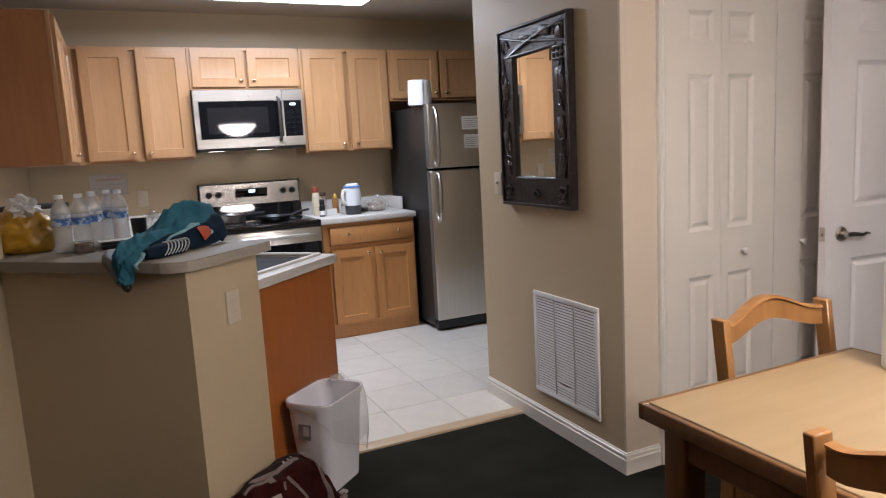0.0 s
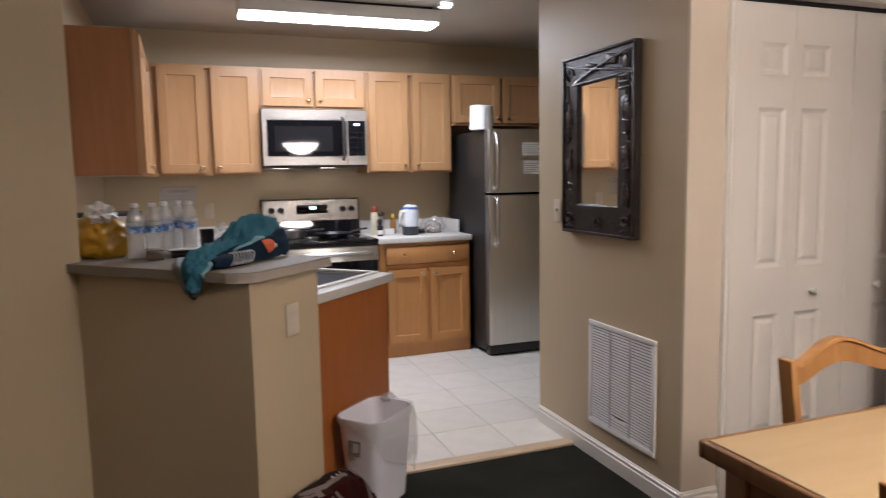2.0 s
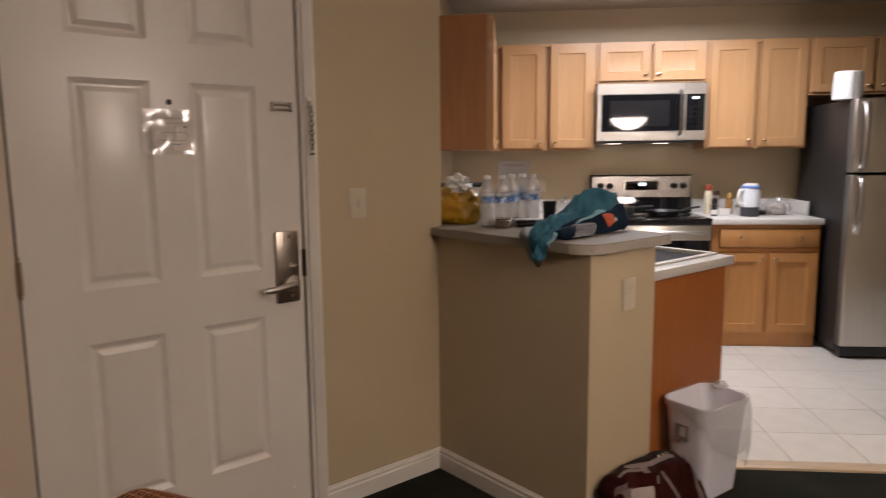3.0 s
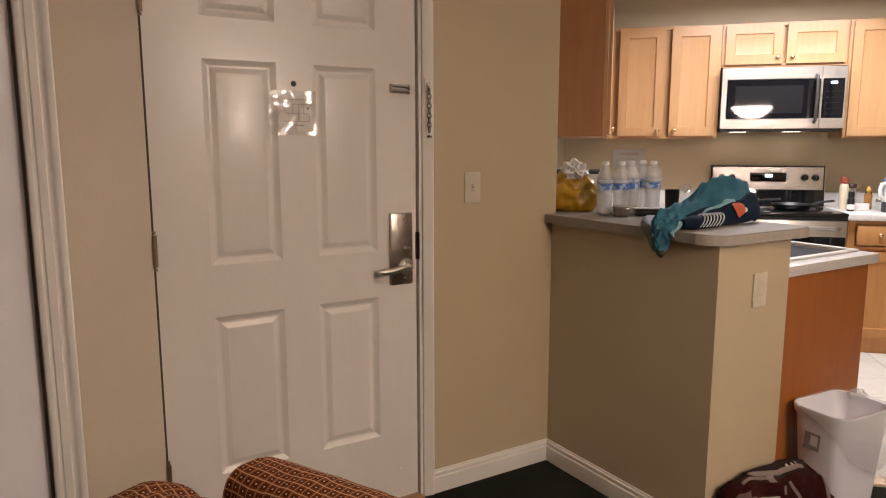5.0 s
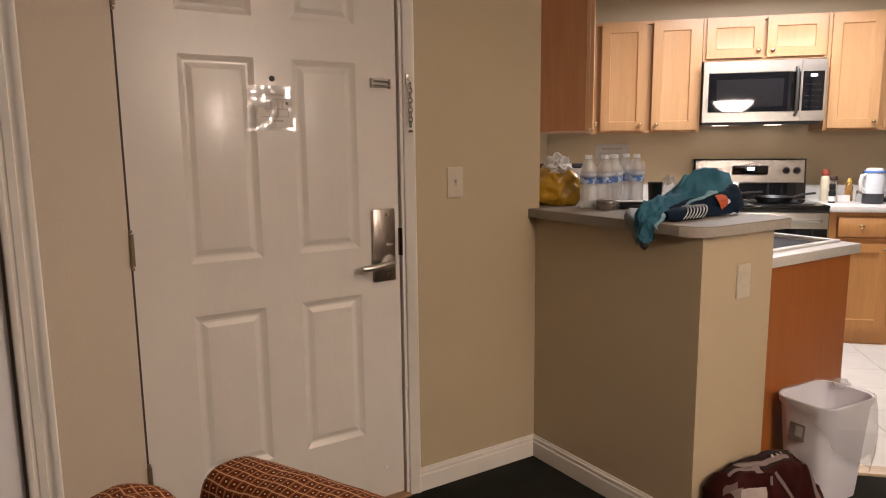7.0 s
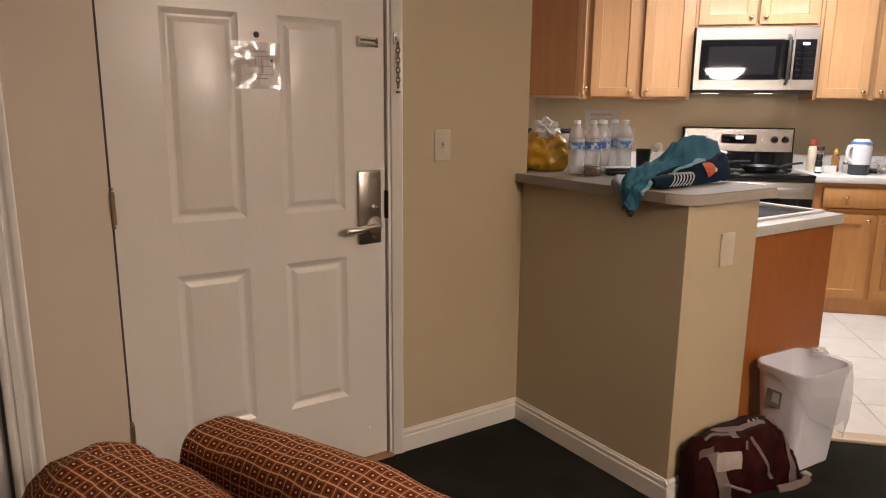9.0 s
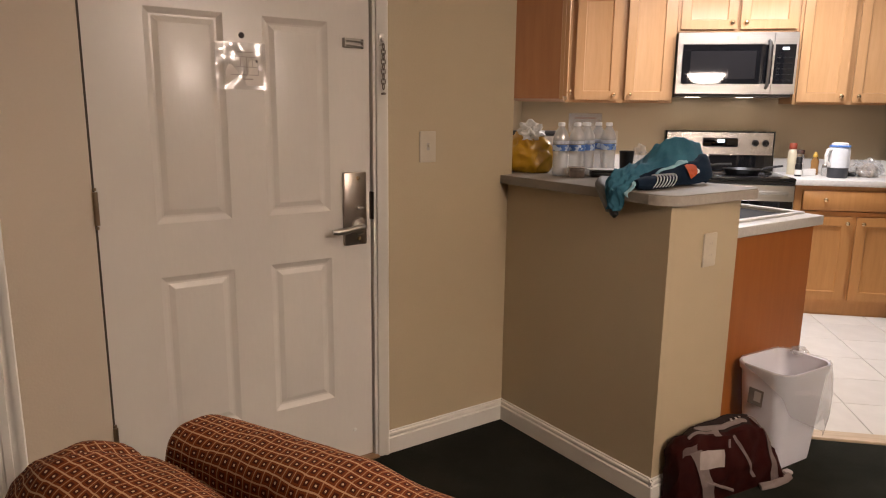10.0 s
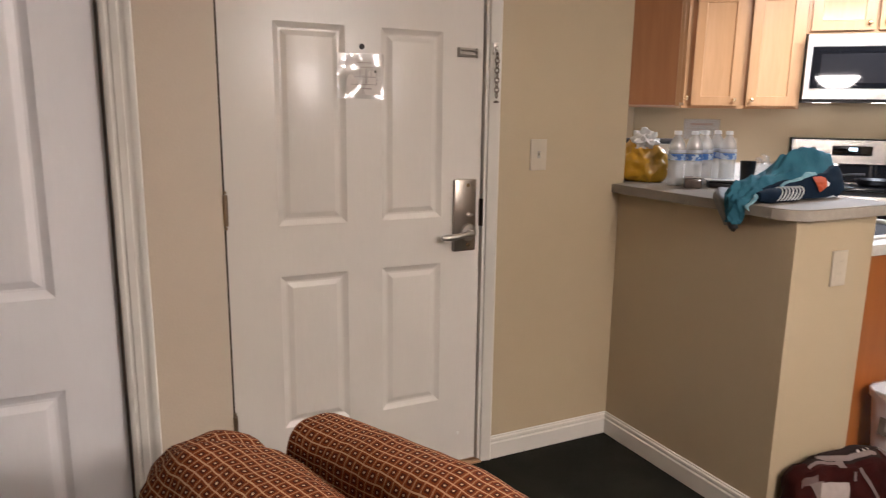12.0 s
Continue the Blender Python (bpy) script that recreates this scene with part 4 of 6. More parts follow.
FRAME_HI = mat("carved_relief", (0.060, 0.052, 0.052), 0.30, 0.35, color2=(0.03, 0.024, 0.023), scale=30, bump=0.6, bump_scale=70, fine=0.3)
MWD, MHT, FB = MY1 - MY0, MZ1 - MZ0, 0.120
bm = panel_slab(MWD, MHT, 0.03, ((FB, MWD - FB),), ((FB + 0.012, MHT - FB - 0.012),), ((0.006, 0.006), (0.010, 0.016)))
bm.faces.ensure_lookup_table()
part("frame", bm, FRAME, mir).matrix_basis = pose(0, -0.030, 0)
for a, b, c, d in ((0, 0, MWD, 0.014), (0, MHT - 0.014, MWD, MHT), (0, 0.0145, 0.014, MHT - 0.0145), (MWD - 0.014, 0.0145, MWD, MHT - 0.0145)):
    part("bead", box(a, -0.040, b, c, -0.029, d, 0.004, 2), FRAME, mir)
GLASS = mat("mirror_silver", (0.90, 0.90, 0.89), 0.012, 1.0, color2=(0.89, 0.89, 0.88), fine=0.0)
part("mirror_glass", box(FB + 0.004 - MWD / 2, -0.0010, FB + 0.016, MWD / 2 - FB - 0.004, 0.0010, MHT - FB - 0.016), GLASS, mir, "clear silvered mirror glass").matrix_basis = pose(MWD / 2, -0.0195, 0, 0, 0, -1.8)  # the glass sits a little askew in its frame


def carve(pts, r):
    part("carving", tube([(x, -0.032 - 0.006 * math.sin(math.pi * k / max(1, len(pts) - 1)), z) for k, (x, z) in enumerate(pts)], r, 7, flat=0.8), FRAME_HI, mir)


# crossed rods over the head, scrolls and wedges down the stiles
carve([(0.03, MHT - 0.035), (0.2, MHT - 0.07), (0.4, MHT - 0.098), (0.56, MHT - 0.118)], 0.006)
carve([(0.10, MHT - 0.125), (0.25, MHT - 0.085), (0.42, MHT - 0.05), (0.57, MHT - 0.03)], 0.007)
carve([(0.08, MHT - 0.13), (0.3, MHT - 0.13), (0.48, MHT - 0.125)], 0.005)
for x0, sgn in ((0.062, 1), (MWD - 0.062, -1)):
    for zc, rr, turn in ((0.74, 0.036, 0.0), (0.60, 0.030, 2.0), (0.47, 0.034, 1.0), (0.33, 0.030, 3.4), (0.20, 0.034, 0.7), (0.085, 0.036, 2.6)):
        carve([(x0 + sgn * rr * (1 - 0.08 * k) * math.cos(turn + 0.55 * k), zc + rr * (1.25 - 0.08 * k) * math.sin(turn + 0.55 * k)) for k in range(9)], 0.0055)
    carve([(x0 - sgn * 0.02, 0.70), (x0 + sgn * 0.012, 0.55), (x0 - sgn * 0.018, 0.42)], 0.0045)
    carve([(x0 + sgn * 0.02, 0.40), (x0 - sgn * 0.012, 0.26), (x0 + sgn * 0.018, 0.14)], 0.0045)
    for k in range(3):
        carve([(x0 - 0.03, 0.03 + 0.028 * k), (x0, 0.038 + 0.028 * k), (x0 + 0.03, 0.03 + 0.028 * k)], 0.0055)
carve([(0.27, 0.06), (0.30, 0.082), (0.33, 0.06), (0.30, 0.045), (0.27, 0.06)], 0.006)
for k in range(4):
    carve([(0.44 + 0.028 * k, 0.64), (0.445 + 0.028 * k, 0.69)], 0.004)

for x0, z0, w_, h_ in ((0.035, 0.50, 0.05, 0.085), (0.04, 0.26, 0.045, 0.10), (0.49, 0.72, 0.055, 0.07), (0.485, 0.50, 0.06, 0.11), (0.49, 0.30, 0.05, 0.10), (0.48, 0.14, 0.06, 0.08), (0.20, 0.745, 0.10, 0.03), (0.36, 0.75, 0.08, 0.045), (0.04, 0.14, 0.045, 0.07)):
    bm = box(-w_ / 2, -0.010, -h_ / 2, w_ / 2, 0.0, h_ / 2, 0.006, 2)
    for v in bm.verts:
        v.co += Vector((0.010 * noise.noise(v.co * 30 + Vector((x0 * 9, 0, z0 * 7))), 0.004 * noise.noise(v.co * 40), 0.010 * noise.noise(v.co * 25 + Vector((3, x0 * 5, z0)))))
    part("relief", swung(bm, pose(x0 + w_ / 2, -0.028, z0 + h_ / 2, 0, 14 * math.sin(40 * x0 + 9 * z0), 0)), FRAME_HI, mir)
for zc in (0.635, 0.66, 0.685):
    part("relief", box(0.462, -0.039, zc, 0.545, -0.028, zc + 0.010, 0.003, 2), FRAME_HI, mir)

VY0, VY1, VZ0, VZ1 = 2.286, 2.782, 0.170, 0.671
vent = thing("return_air_grille", pose(MIRX, VY1, VZ0, 0, 0, -90), "white louvred return air grille in the wall", "vent grille")
VW, VH = VY1 - VY0, VZ1 - VZ0
GRW = mat("grille_white", (0.80, 0.80, 0.80), 0.4, scale=6, fine=0.03)
bm = bmesh.new()
for a, b, c, d in ((0, 0, VW, 0.024), (0, VH - 0.024, VW, VH), (0, 0.0242, 0.024, VH - 0.0242), (VW - 0.024, 0.0242, VW, VH - 0.0242)):
    bm_box(bm, a, -0.012, b, c, 0.0, d, 0.003, 2)
part("frame", bm, GRW, vent)
# the shaded depth behind the louvres, put in as a flat dark sheet
part("backing", box(0.02, -0.002, 0.02, VW - 0.02, 0.0, VH - 0.02), mat("grille_shadow", (0.07, 0.065, 0.06), 0.8), vent, "dark sheet for the shade behind the louvres")
slat = mesh_of("slat", swung(box(0.0245, -0.0008, -0.0046, VW - 0.0245, 0.0008, 0.0046, 0.0003), pose(0, 0, 0, -24)), GRW)
NS = 34
for k in range(NS):
    z = 0.032 + (VH - 0.064) * k / (NS - 1)
    if k == 4:                                        # one louvre is bent in its middle field
        bent = swung(box(0.0, -0.0008, -0.0046, VW - 0.049, 0.0008, 0.0046), pose(0, 0, 0, -24))
        bmesh.ops.subdivide_edges(bent, edges=[e for e in bent.edges if abs(e.verts[0].co.x - e.verts[1].co.x) > 0.1], cuts=18)
        for v in bent.verts:
            t = v.co.x / (VW - 0.049)
            v.co.z -= 0.0075 * math.exp(-((t - 0.48) / 0.10) ** 2)
        part("slat", bent, GRW, vent).matrix_basis = pose(0.0245, -0.0075, z)
        continue
    part("slat", slat, GRW, vent).matrix_basis = pose(0, -0.0075, z)
for k in (1, 2):
    x = 0.024 + (VW - 0.048) * k / 3
    part("mullion", box(x - 0.0022, -0.0115, 0.0245, x + 0.0022, -0.0021, VH - 0.0245), mat("mullion_grey", (0.42, 0.41, 0.40), 0.5), vent, "narrow grey mullion")

# ---- dining ----
TX0, TX1, TY0, TY1, TZ = 1.078, 1.850, -0.10, 1.240, 0.745
tb = thing("dining_table", pose(TX0, TY0, 0), "light wood laminate dining table with a darker wooden edge", "table")
w, d = TX1 - TX0, TY1 - TY0
part("tabletop", box(0.012, 0.012, TZ - 0.022, w - 0.012, d - 0.012, TZ, 0.002), TABLETOP, tb, "pale wood-grain laminate top")
bm = bmesh.new()
for a, b, c, e in ((-0.006, -0.006, w + 0.006, 0.0118), (-0.006, d - 0.0118, w + 0.006, d + 0.006), (-0.006, 0.012, 0.0118, d - 0.012), (w - 0.0118, 0.012, w + 0.006, d - 0.012)):
    bm_box(bm, a, b, TZ - 0.044, c, e, TZ - 0.0015, 0.0055, 3)
part("edge", bm, TABLEW, tb, "rounded darker wood edge band")
for a, b, c, e in ((0.06, 0.045, w - 0.06, 0.065), (0.06, d - 0.065, w - 0.06, d - 0.045), (0.045, 0.066, 0.065, d - 0.066), (w - 0.065, 0.066, w - 0.045, d - 0.066)):
    part("apron", box(a, b, TZ - 0.125, c, e, TZ - 0.0225, 0.002), TABLEW, tb)
for a, b in ((0.035, 0.035), (w - 0.105, 0.035), (0.035, d - 0.105), (w - 0.105, d - 0.105)):
    part("leg", box(a, b, 0, a + 0.07, b + 0.07, TZ - 0.0225, 0.008, 3), TABLEW, tb)
part("underside", box(0.0122, 0.0122, TZ - 0.034, w - 0.0122, d - 0.0122, TZ - 0.0222), TABLEW, tb)


def dining_chair(m, label):
    """A beech chair; local x across the back, local -y the way it faces, the back's posts at y = 0."""
    ob = thing("dining_chair", m, label, "chair", "chairs round the table")
    half, top = 0.228, 0.862
    for s in (-1, 1):
        bm = bmesh.new()
        secs = ((0.0, 0.03), (0.25, 0.008), (0.44, 0.0), (0.62, 0.010), (top, 0.044))
        rows = []
        for z, y in secs:
            a = 0.016 if z < 0.5 else 0.012
            b = 0.024 if z < 0.5 else 0.024
            x = s * (half - 0.02)
            rows.append([bm.verts.new((x + p * a, y + q * b, z + (0.004 if z == top else 0))) for p, q in ((-1, -1), (1, -1), (1, 1), (-1, 1))])
        for r0, r1 in zip(rows, rows[1:]):
            for k in range(4):
                bm.faces.new((r0[k], r0[(k + 1) % 4], r1[(k + 1) % 4], r1[k]))
        bm.faces.new(rows[0][::-1])
        bm.faces.new(rows[-1])
        bmesh.ops.bevel(bm, geom=list(bm.edges), offset=0.003, segments=1, affect="EDGES")
        part("back_post", bm, CHAIRW, ob)
        part("front_leg", box(s * (half - 0.02) - 0.018, -0.40, 0, s * (half - 0.02) + 0.018, -0.364, 0.43, 0.004, 2), CHAIRW, ob)
        part("side_rail", box(s * (half - 0.02) - 0.011, -0.363, 0.375, s * (half - 0.02) + 0.011, -0.022, 0.43, 0.002), CHAIRW, ob)
        part("side_stretcher", box(s * (half - 0.02) - 0.009, -0.363, 0.16, s * (half - 0.02) + 0.009, -0.02, 0.19, 0.003), CHAIRW, ob)

    def yoke(z_top, z_low, arch, arch_low, y0, n=18, th=0.010):
        bm = bmesh.new()
        cols = []
        for k in range(n + 1):
            u = k / n
            x = (2 * u - 1) * (half - 0.04)
            bow = 0.028 * (1 - (2 * u - 1) ** 2)
            hump = max(0.0, math.cos((2 * u - 1) * math.pi / 2 * 1.12)) ** 1.6
            zt, zl = z_top + arch * hump, z_low + arch_low * hump
            lean = 0.018 * (zt - 0.6)
            cols.append([bm.verts.new(p) for p in ((x, y0 + bow - th, zl), (x, y0 + bow + th, zl), (x, y0 + bow + th + lean, zt), (x, y0 + bow - th + lean, zt))])
        for a, b in zip(cols, cols[1:]):
            for k in range(4):
                bm.faces.new((a[k], a[(k + 1) % 4], b[(k + 1) % 4], b[k]))
        bm.faces.new(cols[0][::-1])
        bm.faces.new(cols[-1])
        return bm

    part("top_rail", yoke(0.848, 0.795, 0.048, 0.038, 0.036), CHAIRW, ob, "arched beech top rail")
    part("rail_bead", yoke(0.853, 0.844, 0.048, 0.048, 0.0375, th=0.0135), CHAIRW, ob, "rounded bead along the rail")
    part("lower_rail", yoke(0.610, 0.570, 0.0, 0.0, 0.008), CHAIRW, ob)
    part("seat", prism([(-0.235, -0.41), (0.235, -0.41), (0.225, -0.01), (-0.225, -0.01)], 0.431, 0.462, 0.010, 3), CHAIRW, ob, "flat wooden seat")
    part("front_rail", box(-0.20, -0.395, 0.375, 0.20, -0.373, 0.43, 0.002), CHAIRW, ob)
    return ob


dining_chair(pose(1.662, 1.306, 0), "light beech dining chair with arched back, under the table's end")
dining_chair(pose(1.065, 0.531, 0, 0, 0, 90), "light beech dining chair with arched back, beside the table")
paper_roll(pose(1.790, 1.045, TZ), 0.061, 0.280, "white roll of kitchen paper standing on the table")

# bowl pendant over the table: it shows in the oven glass and lights the room
pl = thing("pendant_lamp", pose(1.555, 0.33, 1.68), "white glass bowl pendant lamp over the table, switched on", "pendant lamp")
SHADE = glow("shade_glow", (1.0, 0.82, 0.64), 56.0)
part("bowl", lathe(((0, 0.0), (0.06, 0.004), (0.13, 0.030), (0.19, 0.075), (0.235, 0.135), (0.240, 0.150), (0.232, 0.150), (0.185, 0.085), (0.12, 0.040), (0.0, 0.012)), 40), SHADE, pl, "glowing white glass bowl")
part("stem", tube([(0, 0, 0.012), (0, 0, H - 1.68 - 0.02)], 0.007, 10), NICKEL, pl)
part("canopy", lathe(((0.0, H - 1.68 - 0.03), (0.05, H - 1.68 - 0.025), (0.062, H - 1.68 - 0.001), (0, H - 1.68 - 0.001)), 24), NICKEL, pl)

# ---- sofa ----
SOFA = bpy.data.materials.new("sofa_weave")
SOFA.use_nodes = True
nt = SOFA.node_tree
N, L = nt.nodes, nt.links


def math_node(op, a, b=None):
    n = N.new("ShaderNodeMath")
    n.operation = op
    for i, v in enumerate((a, b)):
        if v is None:
            continue
        if isinstance(v, (int, float)):
            n.inputs[i].default_value = v
        else:
            L.new(v, n.inputs[i])
    return n.outputs[0]


def mix_node(f, a, b):
    n = N.new("ShaderNodeMix")
    n.data_type = "RGBA"
    L.new(f, n.inputs[0])
    for i, v in ((6, a), (7, b)):
        if isinstance(v, tuple):
            n.inputs[i].default_value = (*v, 1)
        else:
            L.new(v, n.inputs[i])
    return n.outputs[2]


uvn = N.new("ShaderNodeUVMap")
sep = N.new("ShaderNodeSeparateXYZ")
warp = N.new("ShaderNodeTexNoise")
warp.inputs["Scale"].default_value = 16
L.new(uvn.outputs[0], warp.inputs["Vector"])
shift = N.new("ShaderNodeVectorMath")
shift.operation = "MULTIPLY_ADD"
shift.inputs[1].default_value = (0.016, 0.016, 0)
L.new(warp.outputs["Color"], shift.inputs[0])
L.new(uvn.outputs[0], shift.inputs[2])
L.new(shift.outputs[0], sep.inputs[0])
CELL = 0.0178
fu = math_node("ABSOLUTE", math_node("SUBTRACT", math_node("FRACT", math_node("DIVIDE", sep.outputs[0], CELL * 0.95)), 0.5))
fv = math_node("ABSOLUTE", math_node("SUBTRACT", math_node("FRACT", math_node("DIVIDE", sep.outputs[1], CELL)), 0.5))
edge_v = math_node("GREATER_THAN", fv, 0.437)
edge_u = math_node("GREATER_THAN", fu, 0.447)
far = math_node("MAXIMUM", fu, fv)
dark_sq = math_node("LESS_THAN", far, 0.26)
dot = math_node("LESS_THAN", math_node("ADD", math_node("MULTIPLY", fu, fu), math_node("MULTIPLY", fv, fv)), 0.010)
nz_ = N.new("ShaderNodeTexNoise")
nz_.inputs["Scale"].default_value = 900
L.new(uvn.outputs[0], nz_.inputs["Vector"])
big_ = N.new("ShaderNodeTexNoise")
big_.inputs["Scale"].default_value = 9
L.new(uvn.outputs[0], big_.inputs["Vector"])
col = mix_node(big_.outputs[0], (0.150, 0.028, 0.004), (0.215, 0.046, 0.007))
col = mix_node(dark_sq, col, (0.070, 0.012, 0.003))
col = mix_node(edge_u, col, (0.42, 0.225, 0.105))
col = mix_node(edge_v, col, (0.56, 0.33, 0.17))
col = mix_node(dot, col, (0.66, 0.46, 0.28))
hs = N.new("ShaderNodeHueSaturation")
L.new(col, hs.inputs["Color"])
L.new(math_node("ADD", math_node("MULTIPLY", nz_.outputs[0], 0.7), 0.5), hs.inputs["Value"])
sb = N["Principled BSDF"]
sb.inputs["Roughness"].default_value = 0.85
sb.inputs["Specular IOR Level"].default_value = 0.2
L.new(hs.outputs[0], sb.inputs["Base Color"])
bpn = N.new("ShaderNodeBump")
bpn.inputs["Strength"].default_value, bpn.inputs["Distance"].default_value = 0.5, 0.002
L.new(math_node("ADD", math_node("MULTIPLY", edge_v, 0.5), math_node("ADD", math_node("MULTIPLY", dot, 0.5), math_node("MULTIPLY", nz_.outputs[0], 0.6))), bpn.inputs["Height"])
L.new(bpn.outputs[0], sb.inputs["Normal"])


def upholstered(profile, x0, x1, soft, sag=0.0, seed=0.0, nx=60, crease=0.0, lean=0.0):
    """A padded roll along x: the (y, z) outline, drawn in towards both ends by soft, with UVs in metres and slight wrinkles."""
    n = len(profile)
    cy = sum(p[0] for p in profile) / n
    cz = sum(p[1] for p in profile) / n
    run = [0.0]
    for a, b in zip(profile, profile[1:] + profile[:1]):
        run.append(run[-1] + math.hypot(b[0] - a[0], b[1] - a[1]))
    bm = bmesh.new()
    uv = bm.loops.layers.uv.new("UVMap")
    ends = [soft * (1 - math.cos(k / 8 * math.pi / 2)) for k in range(9)]
    xs = [x0 + e for e in ends] + [x0 + soft + (x1 - x0 - 2 * soft) * k / nx for k in range(1, nx)] + [x1 - e for e in reversed(ends)]
    rings = []
    for x in xs:
        t = min((x - x0), (x1 - x)) / soft
        inset = soft * (1 - math.sqrt(max(0.0, 1 - (1 - min(1.0, t)) ** 2)))
        ring = []
        for y, z in profile:
            dy, dz = y - cy, z - cz
            r = math.hypot(dy, dz)
            k = max(0.15, 1 - inset / max(r, 0.05))
            wob = 0.010 * noise.noise((x * 5 + seed, y * 7, z * 7)) + 0.005 * noise.noise((x * 14 + seed, y * 12, z * 12))
            wob += crease * (0.32 - abs(noise.noise((x * 3.2 + seed, y * 10 + x * 3, z * 10)))) - crease * math.exp(-((x - x0 - 0.10 - 0.5 * (y - cy)) / 0.016) ** 2) * 0.25
            k *= 1 + wob / max(r, 0.05)
            ring.append(bm.verts.new((x - lean * max(0.0, 0.80 - z) * max(0.0, 1 - (x - x0) / 0.4), cy + dy * k, cz + dz * k - sag * math.sin(math.pi * (x - x0) / (x1 - x0)))))
        rings.append(ring)
    for i in range(len(xs) - 1):
        for k in range(n):
            f = bm.faces.new((rings[i][k], rings[i + 1][k], rings[i + 1][(k + 1) % n], rings[i][(k + 1) % n]))
            for lp, (a, b) in zip(f.loops, ((xs[i], run[k]), (xs[i + 1], run[k]), (xs[i + 1], run[k + 1]), (xs[i], run[k + 1]))):
                lp[uv].uv = (a, b)
    for ring, x in ((rings[0][::-1], x0), (rings[-1], x1)):
        f = bm.faces.new(ring)
        for lp in f.loops:
            lp[uv].uv = (lp.vert.co.y, lp.vert.co.z)
    return bm


def rounded(y0, y1, z0, z1, r0, r1, n=7):
    """A closed (y, z) outline with rounded top corners r0 (at y0) and r1 (at y1)."""
    out = [(y0, z0), (y0, (z0 + z1 - r0) / 2)]
    for k in range(n + 1):
        a = math.pi - math.pi / 2 * k / n
        out.append((y0 + r0 + r0 * math.cos(a), z1 - r0 + r0 * math.sin(a)))
    for k in range(n + 1):
        a = math.pi / 2 - math.pi / 2 * k / n
        out.append((y1 - r1 + r1 * math.cos(a), z1 - r1 + r1 * math.sin(a)))
    out += [(y1, (z0 + z1 - r1) / 2), (y1, z0)]
    return out


sofa = thing("sofa", pose(-0.765, 0.985, 0, 0, 0, -22), "rust-brown patterned fabric sofa with gold woven squares", "sofa")
part("backrest", upholstered(rounded(-0.055, 0.085, 0.10, 0.832, 0.040, 0.070), 0.018, 1.75, 0.014, 0.010, 1.0, crease=0.006, lean=0.22), SOFA, sofa, smooth=180)
part("back_cushion", upholstered(rounded(-0.270, -0.062, 0.44, 0.828, 0.092, 0.080, 12), -0.138, 0.78, 0.115, 0.03, 4.0, 90, 0.030), SOFA, sofa, "plump patterned back cushion", smooth=180)
part("back_cushion", upholstered(rounded(-0.270, -0.062, 0.44, 0.815, 0.085, 0.095), 0.79, 1.66, 0.075, 0.01, 7.0), SOFA, sofa, "plump patterned back cushion", smooth=180)
part("seat_base", upholstered(rounded(-0.83, -0.062, 0.10, 0.30, 0.03, 0.03), -0.02, 1.74, 0.03, 0, 9.0), SOFA, sofa, smooth=180)
part("seat_cushion", upholstered(rounded(-0.85, -0.285, 0.302, 0.44, 0.05, 0.04), 0.0, 0.86, 0.05, 0, 11.0), SOFA, sofa, smooth=180)
part("seat_cushion", upholstered(rounded(-0.85, -0.285, 0.302, 0.44, 0.05, 0.04), 0.87, 1.72, 0.05, 0, 12.0), SOFA, sofa, smooth=180)
for fx in (0.05, 1.62):
    for fy in (-0.78, -0.03):
        part("foot", lathe(((0, 0), (0.022, 0), (0.03, 0.099), (0, 0.099)), 14, at=(fx, fy, 0)), TABLEW, sofa)

# ---- bin with its liner, bag ----


def rrect(cx, cy, a, b, r, n=6):
    out = []
    for sx, sy, a0 in ((1, 1, 0), (-1, 1, 90), (-1, -1, 180), (1, -1, 270)):
        for k in range(n + 1):
            t = radians(a0 + 90 * k / n)
            out.append((cx + sx * (a - r) + r * math.cos(t), cy + sy * (b - r) + r * math.sin(t)))
    return out


def loft(sections, close_low=True, close_top=False, bm=None):
    bm = bm or bmesh.new()
    rings = [[bm.verts.new((x, y, z)) for x, y in pts] for z, pts in sections]
    n = len(rings[0])
    for a, b in zip(rings, rings[1:]):
        for k in range(n):
            bm.faces.new((a[k], a[(k + 1) % n], b[(k + 1) % n], b[k]))
    if close_low:
        bm.faces.new(rings[0][::-1])
    if close_top:
        bm.faces.new(rings[-1])
    return bm


def blob(size, seed, amp, freq, cuts=3, squash=0.0, ridge=0.5):
    """A crumpled soft form that rests on z = 0."""
    bm = bmesh.new()
    bmesh.ops.create_icosphere(bm, subdivisions=cuts + 1, radius=1.0)
    for v in bm.verts:
        p = v.co.copy()
        d = 1 + amp * noise.noise(p * freq + Vector((seed, 0, 0))) + ridge * amp * (0.5 - abs(noise.noise(p * freq * 2.3 + Vector((0, seed, 0))))) * 1.5
        z = p.z * d
        v.co = (p.x * d * size[0], p.y * d * size[1], max(0.0, (z + 0.8) / 1.8) * size[2])
    return bm


BINH = 0.392
wb = thing("waste_bin", D45 @ pose(2.415, 1.445, 0, 0, 0, -4), "white plastic waste bin with a clear liner, on the carpet", "waste bin")
